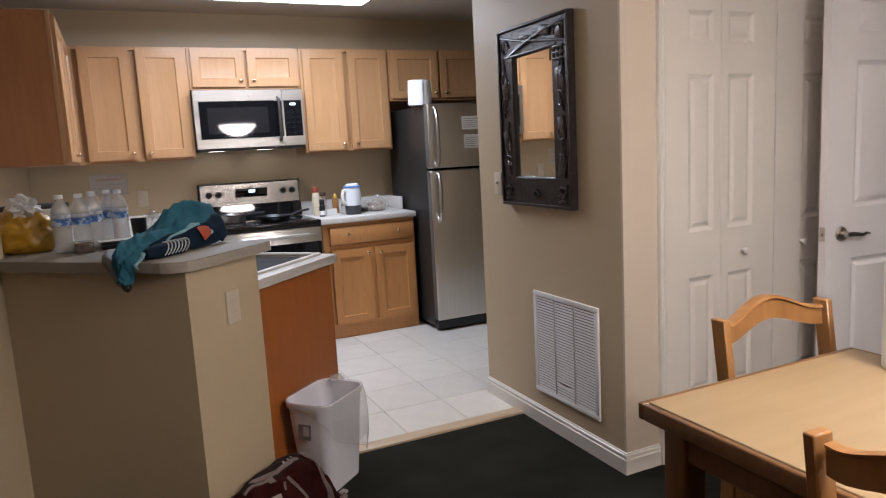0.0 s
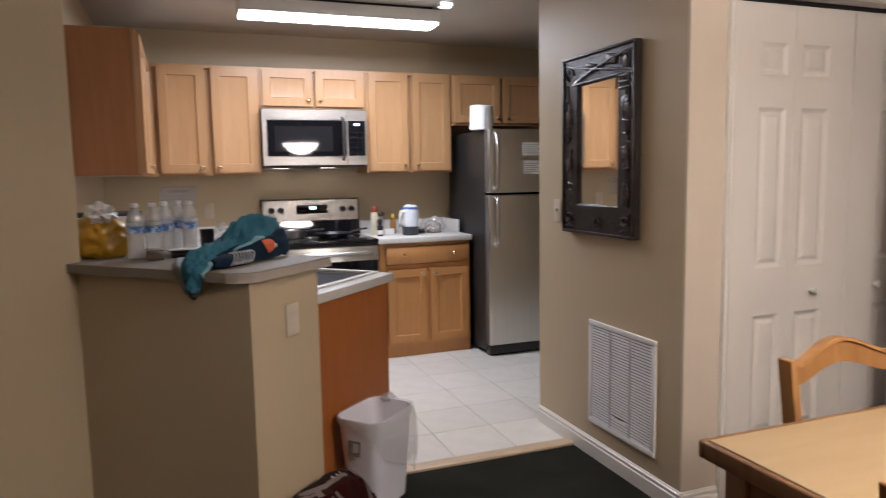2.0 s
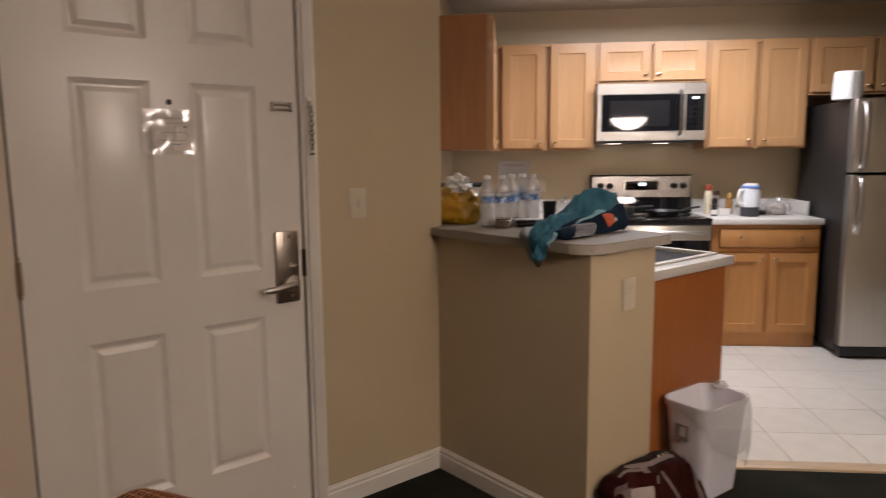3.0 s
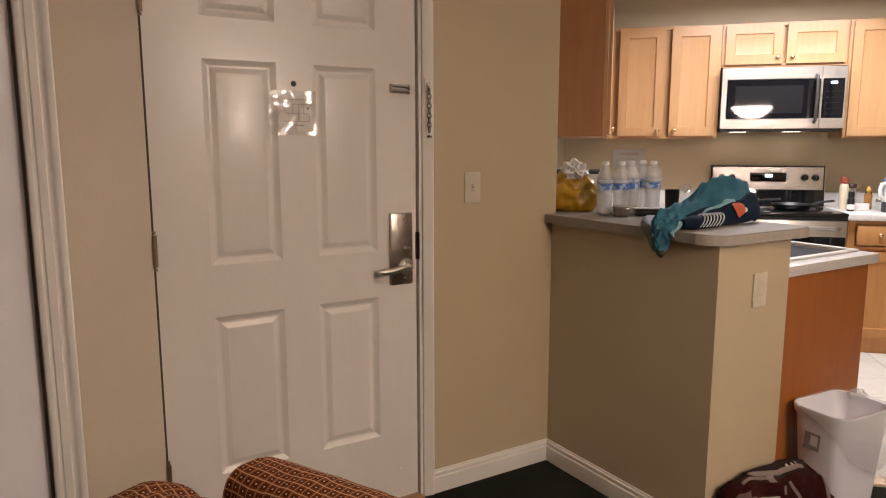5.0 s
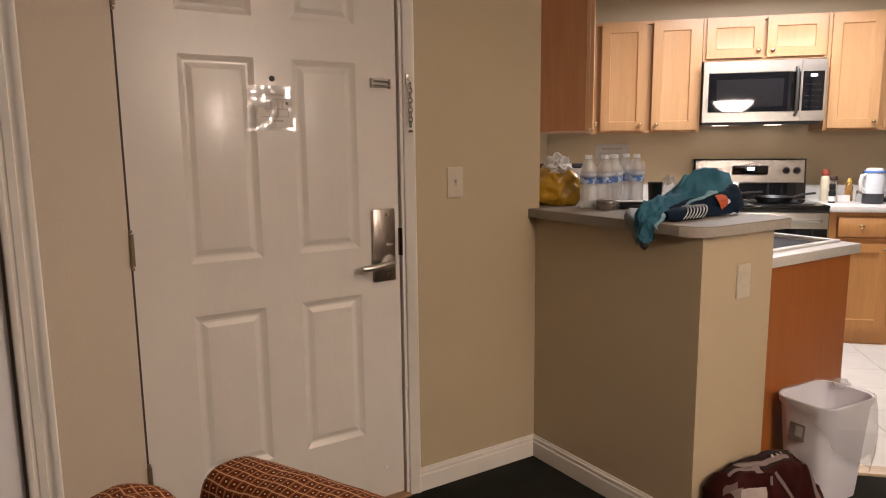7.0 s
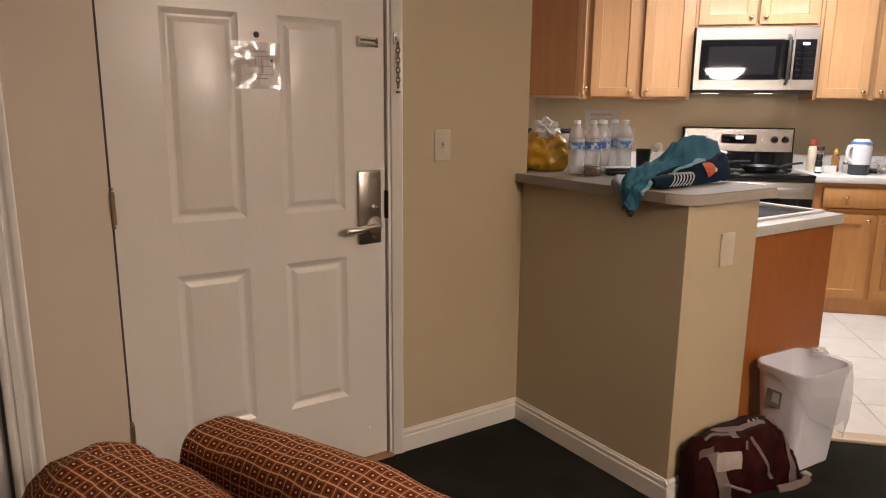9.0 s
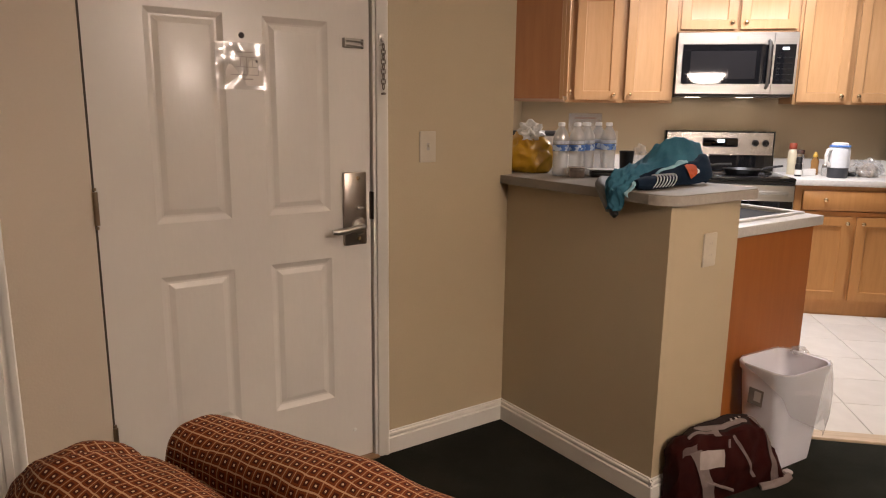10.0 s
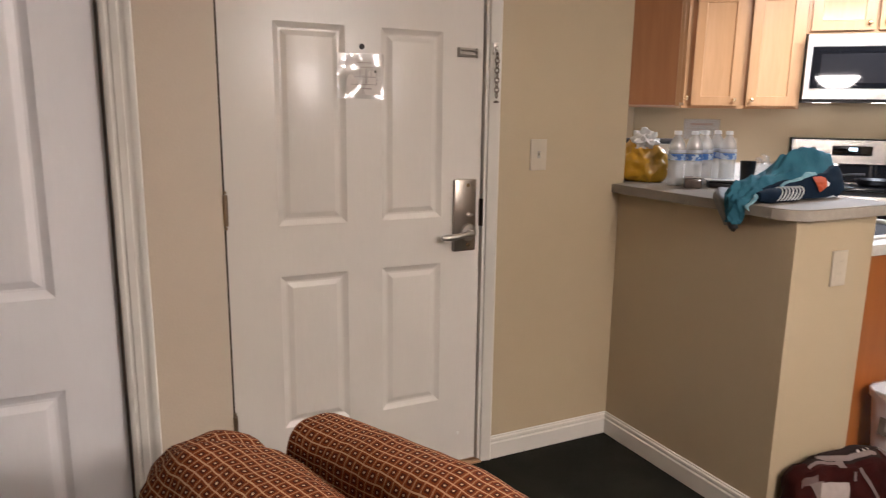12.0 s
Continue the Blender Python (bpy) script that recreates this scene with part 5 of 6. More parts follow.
secs = [(0.0, rrect(0, 0, 0.112, 0.078, 0.03)), (0.02, rrect(0, 0, 0.116, 0.081, 0.035)), (0.2, rrect(0, 0, 0.132, 0.094, 0.045)), (BINH - 0.03, rrect(0, 0, 0.147, 0.106, 0.055)), (BINH - 0.028, rrect(0, 0, 0.154, 0.112, 0.058)), (BINH - 0.004, rrect(0, 0, 0.156, 0.114, 0.058)), (BINH, rrect(0, 0, 0.153, 0.111, 0.056)), (BINH - 0.002, rrect(0, 0, 0.147, 0.106, 0.054)), (BINH - 0.03, rrect(0, 0, 0.143, 0.102, 0.052)), (0.03, rrect(0, 0, 0.110, 0.076, 0.032))]
bm = loft(secs)
bm.faces.new([v for v in bm.verts if abs(v.co.z - 0.03) < 1e-6])
part("shell", bm, BINPL, wb)
st = part("sticker", box(-0.03, -0.0012, -0.036, 0.03, 0.0, 0.036), mat("sticker_grey", (0.22, 0.20, 0.18), 0.4, color2=(0.14, 0.13, 0.12), scale=18), wb, "grey printed sticker")
st.matrix_basis = pose(-0.1425, 0.012, 0.275, -5, 0, -90)
part("sticker_bar", box(-0.006, -0.0018, -0.02, 0.022, -0.0013, 0.018), mat("sticker_pale", (0.5, 0.48, 0.45), 0.5), st)
LINER = bpy.data.materials.new("clear_liner")
LINER.use_nodes = True
film_nodes(LINER, 0.18, 0.14, 0.26)
path = rrect(0, 0, 0.1585, 0.1165, 0.058, 20)
bm = bmesh.new()
n = len(path)
rows = []
for j in range(19):
    row = []
    for k, (x, y) in enumerate(path):
        f = j / 18
        side = min(1.0, max(0.0, 0.60 + 0.62 * x / 0.158 - 0.42 * y / 0.116))                # hangs lowest on the outer side
        drop = (0.008 + 0.31 * side * (0.85 + 0.3 * noise.noise((k * 0.11, 2.0, 0)))) * f
        crease = 0.030 * (0.4 - abs(noise.noise((k * 0.16 + j * 0.1, j * 0.22, 7.0)))) + 0.012 * noise.noise((k * 0.5, j * 0.4, 3.0))
        flare = 1.0 + (0.008 + 0.14 * side * max(0.0, x / 0.158)) * math.sin(f * 2.4) + 2.2 * crease * side * min(1.0, 3 * f)
        taper = 1.0 - 0.30 * drop
        row.append(bm.verts.new((x * flare * taper, y * flare * taper, BINH + 0.003 - drop + (0.006 * side * noise.noise((k * 0.35, 0, 3.0)) if j == 0 else 0))))
    rows.append(row)
for a, b in zip(rows, rows[1:]):
    for k in range(n):
        if max(a[k].co.x / 0.158 - a[k].co.y / 0.116, a[(k + 1) % n].co.x / 0.158 - a[(k + 1) % n].co.y / 0.116) > -0.55:
            bm.faces.new((a[k], a[(k + 1) % n], b[(k + 1) % n], b[k]))
bmesh.ops.delete(bm, geom=[v for v in bm.verts if not v.link_faces], context="VERTS")
knot = blob((0.030, 0.022, 0.026), 4.0, 0.6, 2.0, 3)
part("liner_knot", swung(knot, pose(0.154, 0.040, BINH - 0.010)), LINER, wb, "bunched clear film at the rim")
part("liner", bm, LINER, wb, "thin clear crinkled plastic liner", smooth=70)

MAROON = mat("maroon_nylon", (0.034, 0.0046, 0.0034), 0.7, color2=(0.020, 0.0030, 0.0024), scale=12, bump=0.4, bump_scale=250, fine=0.12)
MAROON.node_tree.nodes["Principled BSDF"].inputs["Specular IOR Level"].default_value = 0.12
TAPE = mat("grey_webbing", (0.165, 0.125, 0.11), 0.7, color2=(0.19, 0.15, 0.14), scale=40, bump=0.5, bump_scale=500, fine=0.1)
NAVYB = mat("dark_lining", (0.022, 0.013, 0.012), 0.75, scale=20, fine=0.1)
NAVYB.node_tree.nodes["Principled BSDF"].inputs["Specular IOR Level"].default_value = 0.15
bg_ = thing("duffel_bag", D45 @ pose(1.64, 1.42, 0, 0, 0, -8), "slouched maroon duffel bag with grey straps, on the carpet", "bag")


def glide(table, x):
    """Reads a smooth height from a short table of (x, value)."""
    for (a, p), (b, q) in zip(table, table[1:]):
        if x <= b:
            t = (x - a) / (b - a)
            return p + (q - p) * t * t * (3 - 2 * t)
    return table[-1][1]


FRONT_TOP = ((0.11, 0.215), (0.135, 0.258), (0.175, 0.268), (0.31, 0.243), (0.40, 0.246), (0.49, 0.232), (0.57, 0.140), (0.64, 0.02), (0.66, 0.015))
BACK_TOP = ((0.11, 0.200), (0.14, 0.226), (0.233, 0.238), (0.35, 0.246), (0.461, 0.246), (0.55, 0.205), (0.62, 0.10), (0.66, 0.02))


def bag_point(x, s):
    """The bag's skin at length x; s runs 0 to 1 up the front, to 2 over the top, to 3 down the back."""
    zf, zb = glide(FRONT_TOP, x), glide(BACK_TOP, x)
    end = min(1.0, max(0.0, min(x - 0.11, 0.655 - x) / 0.04))
    y0, y1 = 0.020 * (1 - end), 0.085 - 0.016 * (1 - end)
    if s <= 1:
        p = Vector((x, y0 - 0.018 * math.sin(math.pi * s), zf * s))
    elif s <= 2:
        t = s - 1
        p = Vector((x, y0 + 0.012 + (y1 - y0 - 0.02) * t, zf + (zb - zf) * t + 0.010 * math.sin(math.pi * t)))
    else:
        p = Vector((x, y1, zb * (3 - s)))
    sag = min(1.0, p.z / 0.08)
    p.y += sag * (0.016 * (0.3 - abs(noise.noise((x * 8 + p.z * 5, p.z * 9 - x * 4, 4.0)))) + 0.008 * noise.noise((x * 20, p.z * 18, 2.0)))
    p.z = max(0.0, p.z + sag * 0.012 * noise.noise((x * 13, s * 2.5, 1.0)))
    return p


def bag_skin(x0, x1, s0, s1, nx, ns, lift=0.0, shear=0.0):
    """A strip of the bag's skin, lifted off it; shear leans it along the bag as it rises."""
    bm = bmesh.new()
    mid = Vector((0.3, 0.042, 0.11))
    g = []
    for i in range(nx + 1):
        row = []
        for j in range(ns + 1):
            s = s0 + (s1 - s0) * j / ns
            x = min(0.655, max(0.11, x0 + (x1 - x0) * i / nx + shear * (s - s0)))
            p = bag_point(x, s)
            out = Vector((0, p.y - mid.y, (p.z - mid.z) * 0.8))
            row.append(bm.verts.new(p + out.normalized() * lift))
        g.append(row)
    for i in range(nx):
        for j in range(ns):
            bm.faces.new((g[i][j], g[i + 1][j], g[i + 1][j + 1], g[i][j + 1]))
    return bm


bm = bag_skin(0.11, 0.655, 0.0, 3.0, 64, 54)
cols = [[v for v in bm.verts if abs(v.co.x - x) < 1e-5] for x in (0.11, 0.655)]
for c in cols:
    bm.faces.new(c)
part("bag_body", bm, MAROON, bg_, smooth=60)
part("top_panel", bag_skin(0.15, 0.47, 1.08, 1.95, 30, 14, 0.003), NAVYB, bg_, "dark zipped top", smooth=180)
for x0, x1, s0, s1, shear in ((0.262, 0.290, 0.98, 2.05, 0.03), (0.560, 0.600, 0.10, 2.2, -0.065)):
    part("strap", bag_skin(x0, x1, s0, s1, 4, 40, 0.006, shear), TAPE, bg_, "pale grey webbing strap", smooth=180)
part("strap", bag_skin(0.452, 0.466, 0.25, 0.97, 3, 24, 0.005, -0.155), TAPE, bg_, "narrow grey strap down the front", smooth=180)
part("zip_pull", bag_skin(0.318, 0.330, 0.80, 0.93, 2, 6, 0.007), TAPE, bg_)
part("strap", bag_skin(0.232, 0.280, 0.08, 0.80, 4, 24, 0.007, -0.125), TAPE, bg_, "wide grey strap across the front", smooth=180)
part("patch", bag_skin(0.182, 0.298, 0.54, 0.77, 10, 6, 0.009), mat("pale_patch", (0.40, 0.34, 0.31), 0.6, scale=30), bg_, "pale rectangular patch", smooth=180)
part("label", bag_skin(0.125, 0.172, 0.78, 0.91, 8, 4, 0.004), mat("taupe_label", (0.13, 0.085, 0.075), 0.6, scale=30), bg_, "taupe side label", smooth=180)
part("edge_piping", tube([bag_point(0.22 + 0.145 * k / 8, 0.38 - 0.27 * k / 8) + Vector((0, -0.004, 0)) for k in range(9)], 0.006, 6, flat=0.6), TAPE, bg_, "pale edge of the front pocket")
part("edge_piping", tube([bag_point(0.15 + 0.12 * k / 8, 1.04 + 0.03 * math.sin(k)) + Vector((0, 0, 0.004)) for k in range(9)], 0.005, 6, flat=0.6), TAPE, bg_)
part("handle", tube([bag_point(0.22 + 0.26 * k / 10, 1.55) + Vector((0, 0.0, 0.018 * math.sin(math.pi * k / 10))) for k in range(11)], 0.011, 8, flat=0.45), NAVYB, bg_, "dark webbing carry handle")
part("handle", tube([bag_point(0.20 + 0.25 * k / 10, 1.25) + Vector((0, 0.0, 0.010 * math.sin(math.pi * k / 10))) for k in range(11)], 0.009, 8, flat=0.45), TAPE, bg_, "grey webbing carry handle")
for k in range(3):
    part("handle_wrap", bag_skin(0.370 + 0.022 * k, 0.379 + 0.022 * k, 1.30, 1.70, 2, 8, 0.012, 0.012), mat("pale_webbing", (0.42, 0.38, 0.35), 0.7, scale=40), bg_, "pale stitching on the handle wrap", smooth=180)
part("floor_strap", tube([(0.50, -0.016, 0.008), (0.56, -0.024, 0.007), (0.63, -0.020, 0.007), (0.67, -0.008, 0.007)], 0.014, 8, flat=0.4), TAPE, bg_, "grey strap end on the carpet")
part("buckle", box(0.668, 0.0, 0.0, 0.700, 0.028, 0.013, 0.004, 2), mat("buckle_grey", (0.42, 0.38, 0.36), 0.45), bg_)

# ---- on the breakfast bar ----
BT = 1.0665
PET = bpy.data.materials.new("pet_water")
PET.use_nodes = True
film_nodes(PET, 0.30, 0.07, 0.27)
CAP = mat("cap_white", (0.82, 0.83, 0.85), 0.4)
LABEL = bpy.data.materials.new("bottle_label")
LABEL.use_nodes = True
nt = LABEL.node_tree
tc_ = nt.nodes.new("ShaderNodeTexCoord")
wv = nt.nodes.new("ShaderNodeTexNoise")
wv.inputs["Scale"].default_value = 38
nt.links.new(tc_.outputs["Object"], wv.inputs["Vector"])
rp = nt.nodes.new("ShaderNodeValToRGB")
rp.color_ramp.elements[0].position, rp.color_ramp.elements[1].position = 0.50, 0.54
rp.color_ramp.elements[0].color, rp.color_ramp.elements[1].color = (0.05, 0.15, 0.45, 1), (0.55, 0.66, 0.80, 1)
nt.links.new(wv.outputs[0], rp.inputs[0])
nt.links.new(rp.outputs[0], nt.nodes["Principled BSDF"].inputs["Base Color"])
nt.nodes["Principled BSDF"].inputs["Roughness"].default_value = 0.35

btl = thing("water_bottle", D45 @ pose(1.882, 2.165, BT), "clear plastic water bottle with a blue label and white cap", "bottle", "water bottles")
prof = [(0, 0.004), (0.018, 0.0), (0.027, 0.002), (0.031, 0.010), (0.0315, 0.030)]
for k in range(6):
    prof += [(0.0295, 0.036 + k * 0.009), (0.0315, 0.0405 + k * 0.009)]
prof += [(0.032, 0.094), (0.032, 0.136), (0.0305, 0.142), (0.0315, 0.147), (0.029, 0.160), (0.022, 0.178), (0.0135, 0.190), (0.0125, 0.197), (0, 0.197)]
part("bottle_body", lathe(prof, 28), PET, btl, "clear ribbed plastic", smooth=60)
part("label", lathe(((0.0325, 0.100), (0.0328, 0.100), (0.0328, 0.124), (0.0325, 0.124)), 28), LABEL, btl, "blue printed band")
part("label_print", lathe(((0.0322, 0.128), (0.0325, 0.128), (0.0325, 0.140), (0.0322, 0.140)), 28), mat("label_pale", (0.62, 0.66, 0.72), 0.4, color2=(0.25, 0.28, 0.36), scale=60), btl, "pale printed band")
part("cap", lathe(((0.0, 0.212), (0.0125, 0.212), (0.0142, 0.209), (0.0145, 0.1975), (0, 0.1975)), 20), CAP, btl)
for u, v in ((1.934, 2.128), (2.016, 2.152), (2.157, 2.222), (2.140, 2.148), (2.088, 2.232)):
    copy_thing(btl, D45 @ pose(u, v, BT, 0, 0, 3700 * u))

YEL = mat("yellow_plastic", (0.50, 0.29, 0.015), 0.28, color2=(0.40, 0.21, 0.01), scale=9, fine=0.08)
CLOTHW = mat("white_film", (0.72, 0.72, 0.72), 0.35, color2=(0.62, 0.62, 0.62), scale=20)


yb = thing("yellow_shopping_bag", D45 @ pose(1.895, 2.385, BT), "crumpled glossy yellow plastic bag on the bar", "plastic bag")
part("bag", blob((0.080, 0.096, 0.165), 2.0, 0.40, 1.15, 3, ridge=0.85), YEL, yb, smooth=180)
part("bag_mouth", swung(blob((0.042, 0.046, 0.070), 6.0, 0.6, 2.4, 3), pose(-0.005, -0.03, 0.135)), CLOTHW, yb, "white crumpled tissue in the mouth", smooth=40)
wbx = thing("white_box", D45 @ pose(2.13, 2.615, 0.9095, 0, 0, -32), "white box with a dark top edge behind the yellow bag", "box")
part("box_body", box(-0.135, -0.05, 0, 0.135, 0.05, 0.300, 0.004, 2), mat("carton_white", (0.70, 0.68, 0.66), 0.5, color2=(0.62, 0.60, 0.58), scale=22), wbx)
part("dark_lid", box(-0.138, -0.053, 0.3005, 0.138, 0.053, 0.322, 0.004, 2), mat("lid_navy", (0.02, 0.022, 0.03), 0.4, scale=12), wbx, "dark lid")

BLK = mat("black_plastic", (0.014, 0.013, 0.014), 0.35, scale=12)
tray = thing("black_case", D45 @ pose(2.005, 2.045, BT, 0, 0, -38), "small black plastic case on the bar", "case")
part("lower_shell", box(-0.052, -0.035, 0, 0.075, 0.035, 0.018, 0.004, 2), BLK, tray)
part("lid", box(-0.051, -0.034, 0.0185, 0.074, 0.034, 0.028, 0.004, 2), BLK, tray)
part("sheet", box(-0.060, -0.036, 0.0285, 0.085, 0.030, 0.0305, 0.0008), WHITE, tray, "white sheet of packaging on top")
jarb = thing("smoky_box", D45 @ pose(1.885, 2.075, BT, 0, 0, -38), "small smoky brown clear plastic box on the bar", "box")
part("box_body", box(-0.030, -0.022, 0, 0.030, 0.022, 0.036, 0.004, 2), mat("smoky_plastic", (0.13, 0.10, 0.08), 0.15, color2=(0.08, 0.06, 0.05), scale=40), jarb)
part("lid", box(-0.031, -0.023, 0.0365, 0.031, 0.023, 0.042, 0.002, 2), mat("smoky_lid", (0.26, 0.22, 0.19), 0.2, scale=40), jarb)
cup = thing("black_cup", D45 @ pose(2.045, 1.965, BT), "small black plastic cup on the bar", "cup")
part("wall", lathe(((0, 0), (0.023, 0), (0.028, 0.100), (0.026, 0.100), (0.021, 0.004), (0, 0.004)), 22), BLK, cup)
part("rim", lathe(((0.0255, 0.1005), (0.029, 0.1005), (0.029, 0.106), (0.0255, 0.106)), 22), BLK, cup)
film = thing("plastic_wrap", D45 @ pose(2.11, 1.95, BT), "crumpled clear plastic wrapper on the bar", "wrapper")
part("wrap", blob((0.045, 0.045, 0.105), 12.0, 0.6, 2.2, 3), CLEAR, film, smooth=35)

# the garment: a folded heap across the bar whose end hangs over the front edge
TEAL = mat("teal_cloth", (0.042, 0.145, 0.205), 0.8, color2=(0.026, 0.105, 0.158), scale=14, bump=0.4, bump_scale=400, fine=0.14)
NAVY = mat("navy_cloth", (0.007, 0.019, 0.040), 0.85, color2=(0.005, 0.012, 0.027), scale=14, bump=0.4, bump_scale=400, fine=0.14)
for cloth in (TEAL, NAVY):
    cloth.node_tree.nodes["Principled BSDF"].inputs["Specular IOR Level"].default_value = 0.15
ORANGE = mat("orange_cloth", (0.50, 0.085, 0.020), 0.75, scale=14, fine=0.1)
PALE = mat("pale_aqua_cloth", (0.24, 0.40, 0.46), 0.8, color2=(0.13, 0.28, 0.35), scale=30, fine=0.12)
GREYS = mat("grey_strap", (0.20, 0.20, 0.20), 0.7, scale=30, fine=0.12)
WSTRIPE = mat("white_stripe", (0.72, 0.74, 0.76), 0.7, scale=30)


def draped(keys, seed, folds, nu=110, nv=40, inset=0.0):
    """A cloth over key sections: each names its back edge, its ridge and its hem; long folds run along it."""
    bm = bmesh.new()
    g = []
    for i in range(nu + 1):
        f = i / nu * (len(keys) - 1)
        k = min(int(f), len(keys) - 2)
        t = f - k
        edge = []
        for e in range(3):
            p0, p1, p2, p3 = (Vector(keys[min(max(k + d, 0), len(keys) - 1)][e]) for d in (-1, 0, 1, 2))
            edge.append(0.5 * (2 * p1 + (p2 - p0) * t + (2 * p0 - 5 * p1 + 4 * p2 - p3) * t * t + (3 * p1 - p0 - 3 * p2 + p3) * t ** 3))
        lo, mid, hi = edge
        out = (mid - (lo + hi) / 2)
        out = out.normalized() if out.length > 1e-4 else Vector((0, 0, 1))
        row = []
        for j in range(nv + 1):
            s = j / nv
            p = lo * (1 - s) * (1 - 2 * s) + mid * 4 * s * (1 - s) + hi * s * (2 * s - 1)
            amp = folds * min(1.0, 5 * s * (1 - s) + 0.25)
            w = 1.0 * (0.33 - abs(noise.noise((f * 0.42 + s * 1.2, s * 3.0 - f * 0.35 + seed, 5.0)))) + 0.40 * (0.3 - abs(noise.noise((f * 0.8 - s * 1.4, s * 6.0 + f * 0.5 + seed, 2.0)))) + 0.45 * (0.3 - abs(noise.noise((f * 1.15 + s * 2.4, s * 4.2 - f * 0.9 + seed, 8.0)))) + 0.06 * noise.noise((f * 3, s * 9, seed))
            row.append(bm.verts.new(p + out * (amp * w - inset)))
        g.append(row)
    for i in range(nu):
        for j in range(nv):
            bm.faces.new((g[i][j], g[i + 1][j], g[i + 1][j + 1], g[i][j + 1]))
    return bm


gm = thing("teal_jacket", D45, "crumpled teal jacket with navy and orange parts over the bar", "garment")
SHELL = (((2.205, 1.765, 1.115), (2.197, 1.740, 1.150), (2.180, 1.712, 1.142)),
         ((2.200, 1.800, 1.085), (2.172, 1.745, 1.196), (2.135, 1.695, 1.166)),
         ((2.120, 1.850, 1.070), (2.092, 1.762, 1.224), (2.066, 1.678, 1.150)),
         ((2.020, 1.850, 1.070), (1.992, 1.762, 1.208), (1.955, 1.668, 1.140)),
         ((1.920, 1.815, 1.070), (1.888, 1.748, 1.158), (1.862, 1.664, 1.118)),
         ((1.810, 1.765, 1.072), (1.795, 1.720, 1.134), (1.775, 1.658, 1.094)),
         ((1.716, 1.742, 1.085), (1.704, 1.700, 1.122), (1.712, 1.650, 1.084)),
         ((1.680, 1.732, 1.060), (1.666, 1.694, 1.080), (1.680, 1.648, 1.052)),
         ((1.678, 1.722, 1.028), (1.663, 1.690, 1.034), (1.677, 1.652, 1.020)),
         ((1.677, 1.710, 1.006), (1.666, 1.686, 1.002), (1.676, 1.660, 1.000)))
part("shell", draped(SHELL, 2.0, 0.040), TEAL, gm, "teal hood and hanging sleeve", smooth=180)
INNER = (((2.190, 1.750, 1.080), (2.190, 1.712, 1.150), (2.180, 1.672, 1.100)),
         ((2.150, 1.750, 1.070), (2.150, 1.700, 1.168), (2.140, 1.645, 1.090)),
         ((2.080, 1.745, 1.070), (2.075, 1.690, 1.152), (2.065, 1.636, 1.076)),
         ((1.980, 1.740, 1.070), (1.970, 1.688, 1.140), (1.955, 1.640, 1.072)),
         ((1.870, 1.730, 1.070), (1.850, 1.680, 1.122), (1.840, 1.640, 1.072)),
         ((1.770, 1.700, 1.068), (1.755, 1.672, 1.098), (1.745, 1.650, 1.069)))
part("navy_panel", draped(INNER, 9.0, 0.020, 70, 30), NAVY, gm, "navy blue lining of the jacket", smooth=180)
part("striped_cuff", tube([(1.718 + 0.0245 * k, 1.640 - 0.003 * math.sin(k), BT + 0.022) for k in range(9)], [0.014, 0.021, 0.024, 0.0245, 0.0245, 0.0245, 0.024, 0.021, 0.012], 14), NAVY, gm, "navy cuff with pale stripes")
for k in range(7):
    u = 1.792 + k * 0.0165
    part("stripe", tube([(u + 0.020 * math.sin(radians(a)), 1.640 - 0.0252 * math.cos(radians(a)), BT + 0.022 + 0.0252 * math.sin(radians(a))) for a in range(-35, 116, 25)], 0.0034, 6, flat=0.6), WSTRIPE, gm, "pale cuff stripe")
part("orange_patch", draped((((2.000, 1.664, 1.138), (1.998, 1.646, 1.118), (2.002, 1.634, 1.092)), ((2.030, 1.668, 1.144), (2.028, 1.648, 1.122), (2.022, 1.636, 1.100)), ((2.056, 1.664, 1.140), (2.054, 1.650, 1.124), (2.040, 1.638, 1.108))), 21.0, 0.006, 14, 12), ORANGE, gm, "orange patch", smooth=180)
part("pale_patch", draped((((2.060, 1.668, 1.140), (2.058, 1.652, 1.124), (2.044, 1.640, 1.108)), ((2.072, 1.668, 1.132), (2.072, 1.654, 1.122), (2.062, 1.644, 1.112))), 3.0, 0.003, 8, 8), WSTRIPE, gm, "pale patch beside the orange", smooth=180)


def hem_trim(first, last, width, seed):
    """A pale wavy edging that follows the shell's hem between two key sections."""
    bm = bmesh.new()
    rows = []
    for i in range(37):
        f = first + (last - first) * i / 36
        k = min(int(f), len(SHELL) - 2)
        p = Vector(SHELL[k][2]).lerp(Vector(SHELL[k + 1][2]), f - k)
        up = (Vector(SHELL[k][1]).lerp(Vector(SHELL[k + 1][1]), f - k) - p).normalized()
        wave = 0.006 * noise.noise((f * 1.7, seed, 0)) + 0.004 * math.sin(f * 5 + seed)
        w = width * (0.7 + 1.3 * abs(noise.noise((f * 1.6, seed, 4.0))))
        p = p + Vector((-0.006, -0.012, 0.003)) + up * wave
        rows.append([bm.verts.new(q) for q in (p - up * w * 0.4, p + Vector((-0.003, -0.005, 0)) + up * w * 0.3, p + up * w)])
    for a, b in zip(rows, rows[1:]):
        for k in (0, 1):
            bm.faces.new((a[k], a[k + 1], b[k + 1], b[k]))
    part("pale_trim", bm, PALE, gm, "pale aqua trim", smooth=180)


hem_trim(2.4, 4.3, 0.013, 1.0)
hem_trim(4.8, 7.2, 0.010, 5.0)
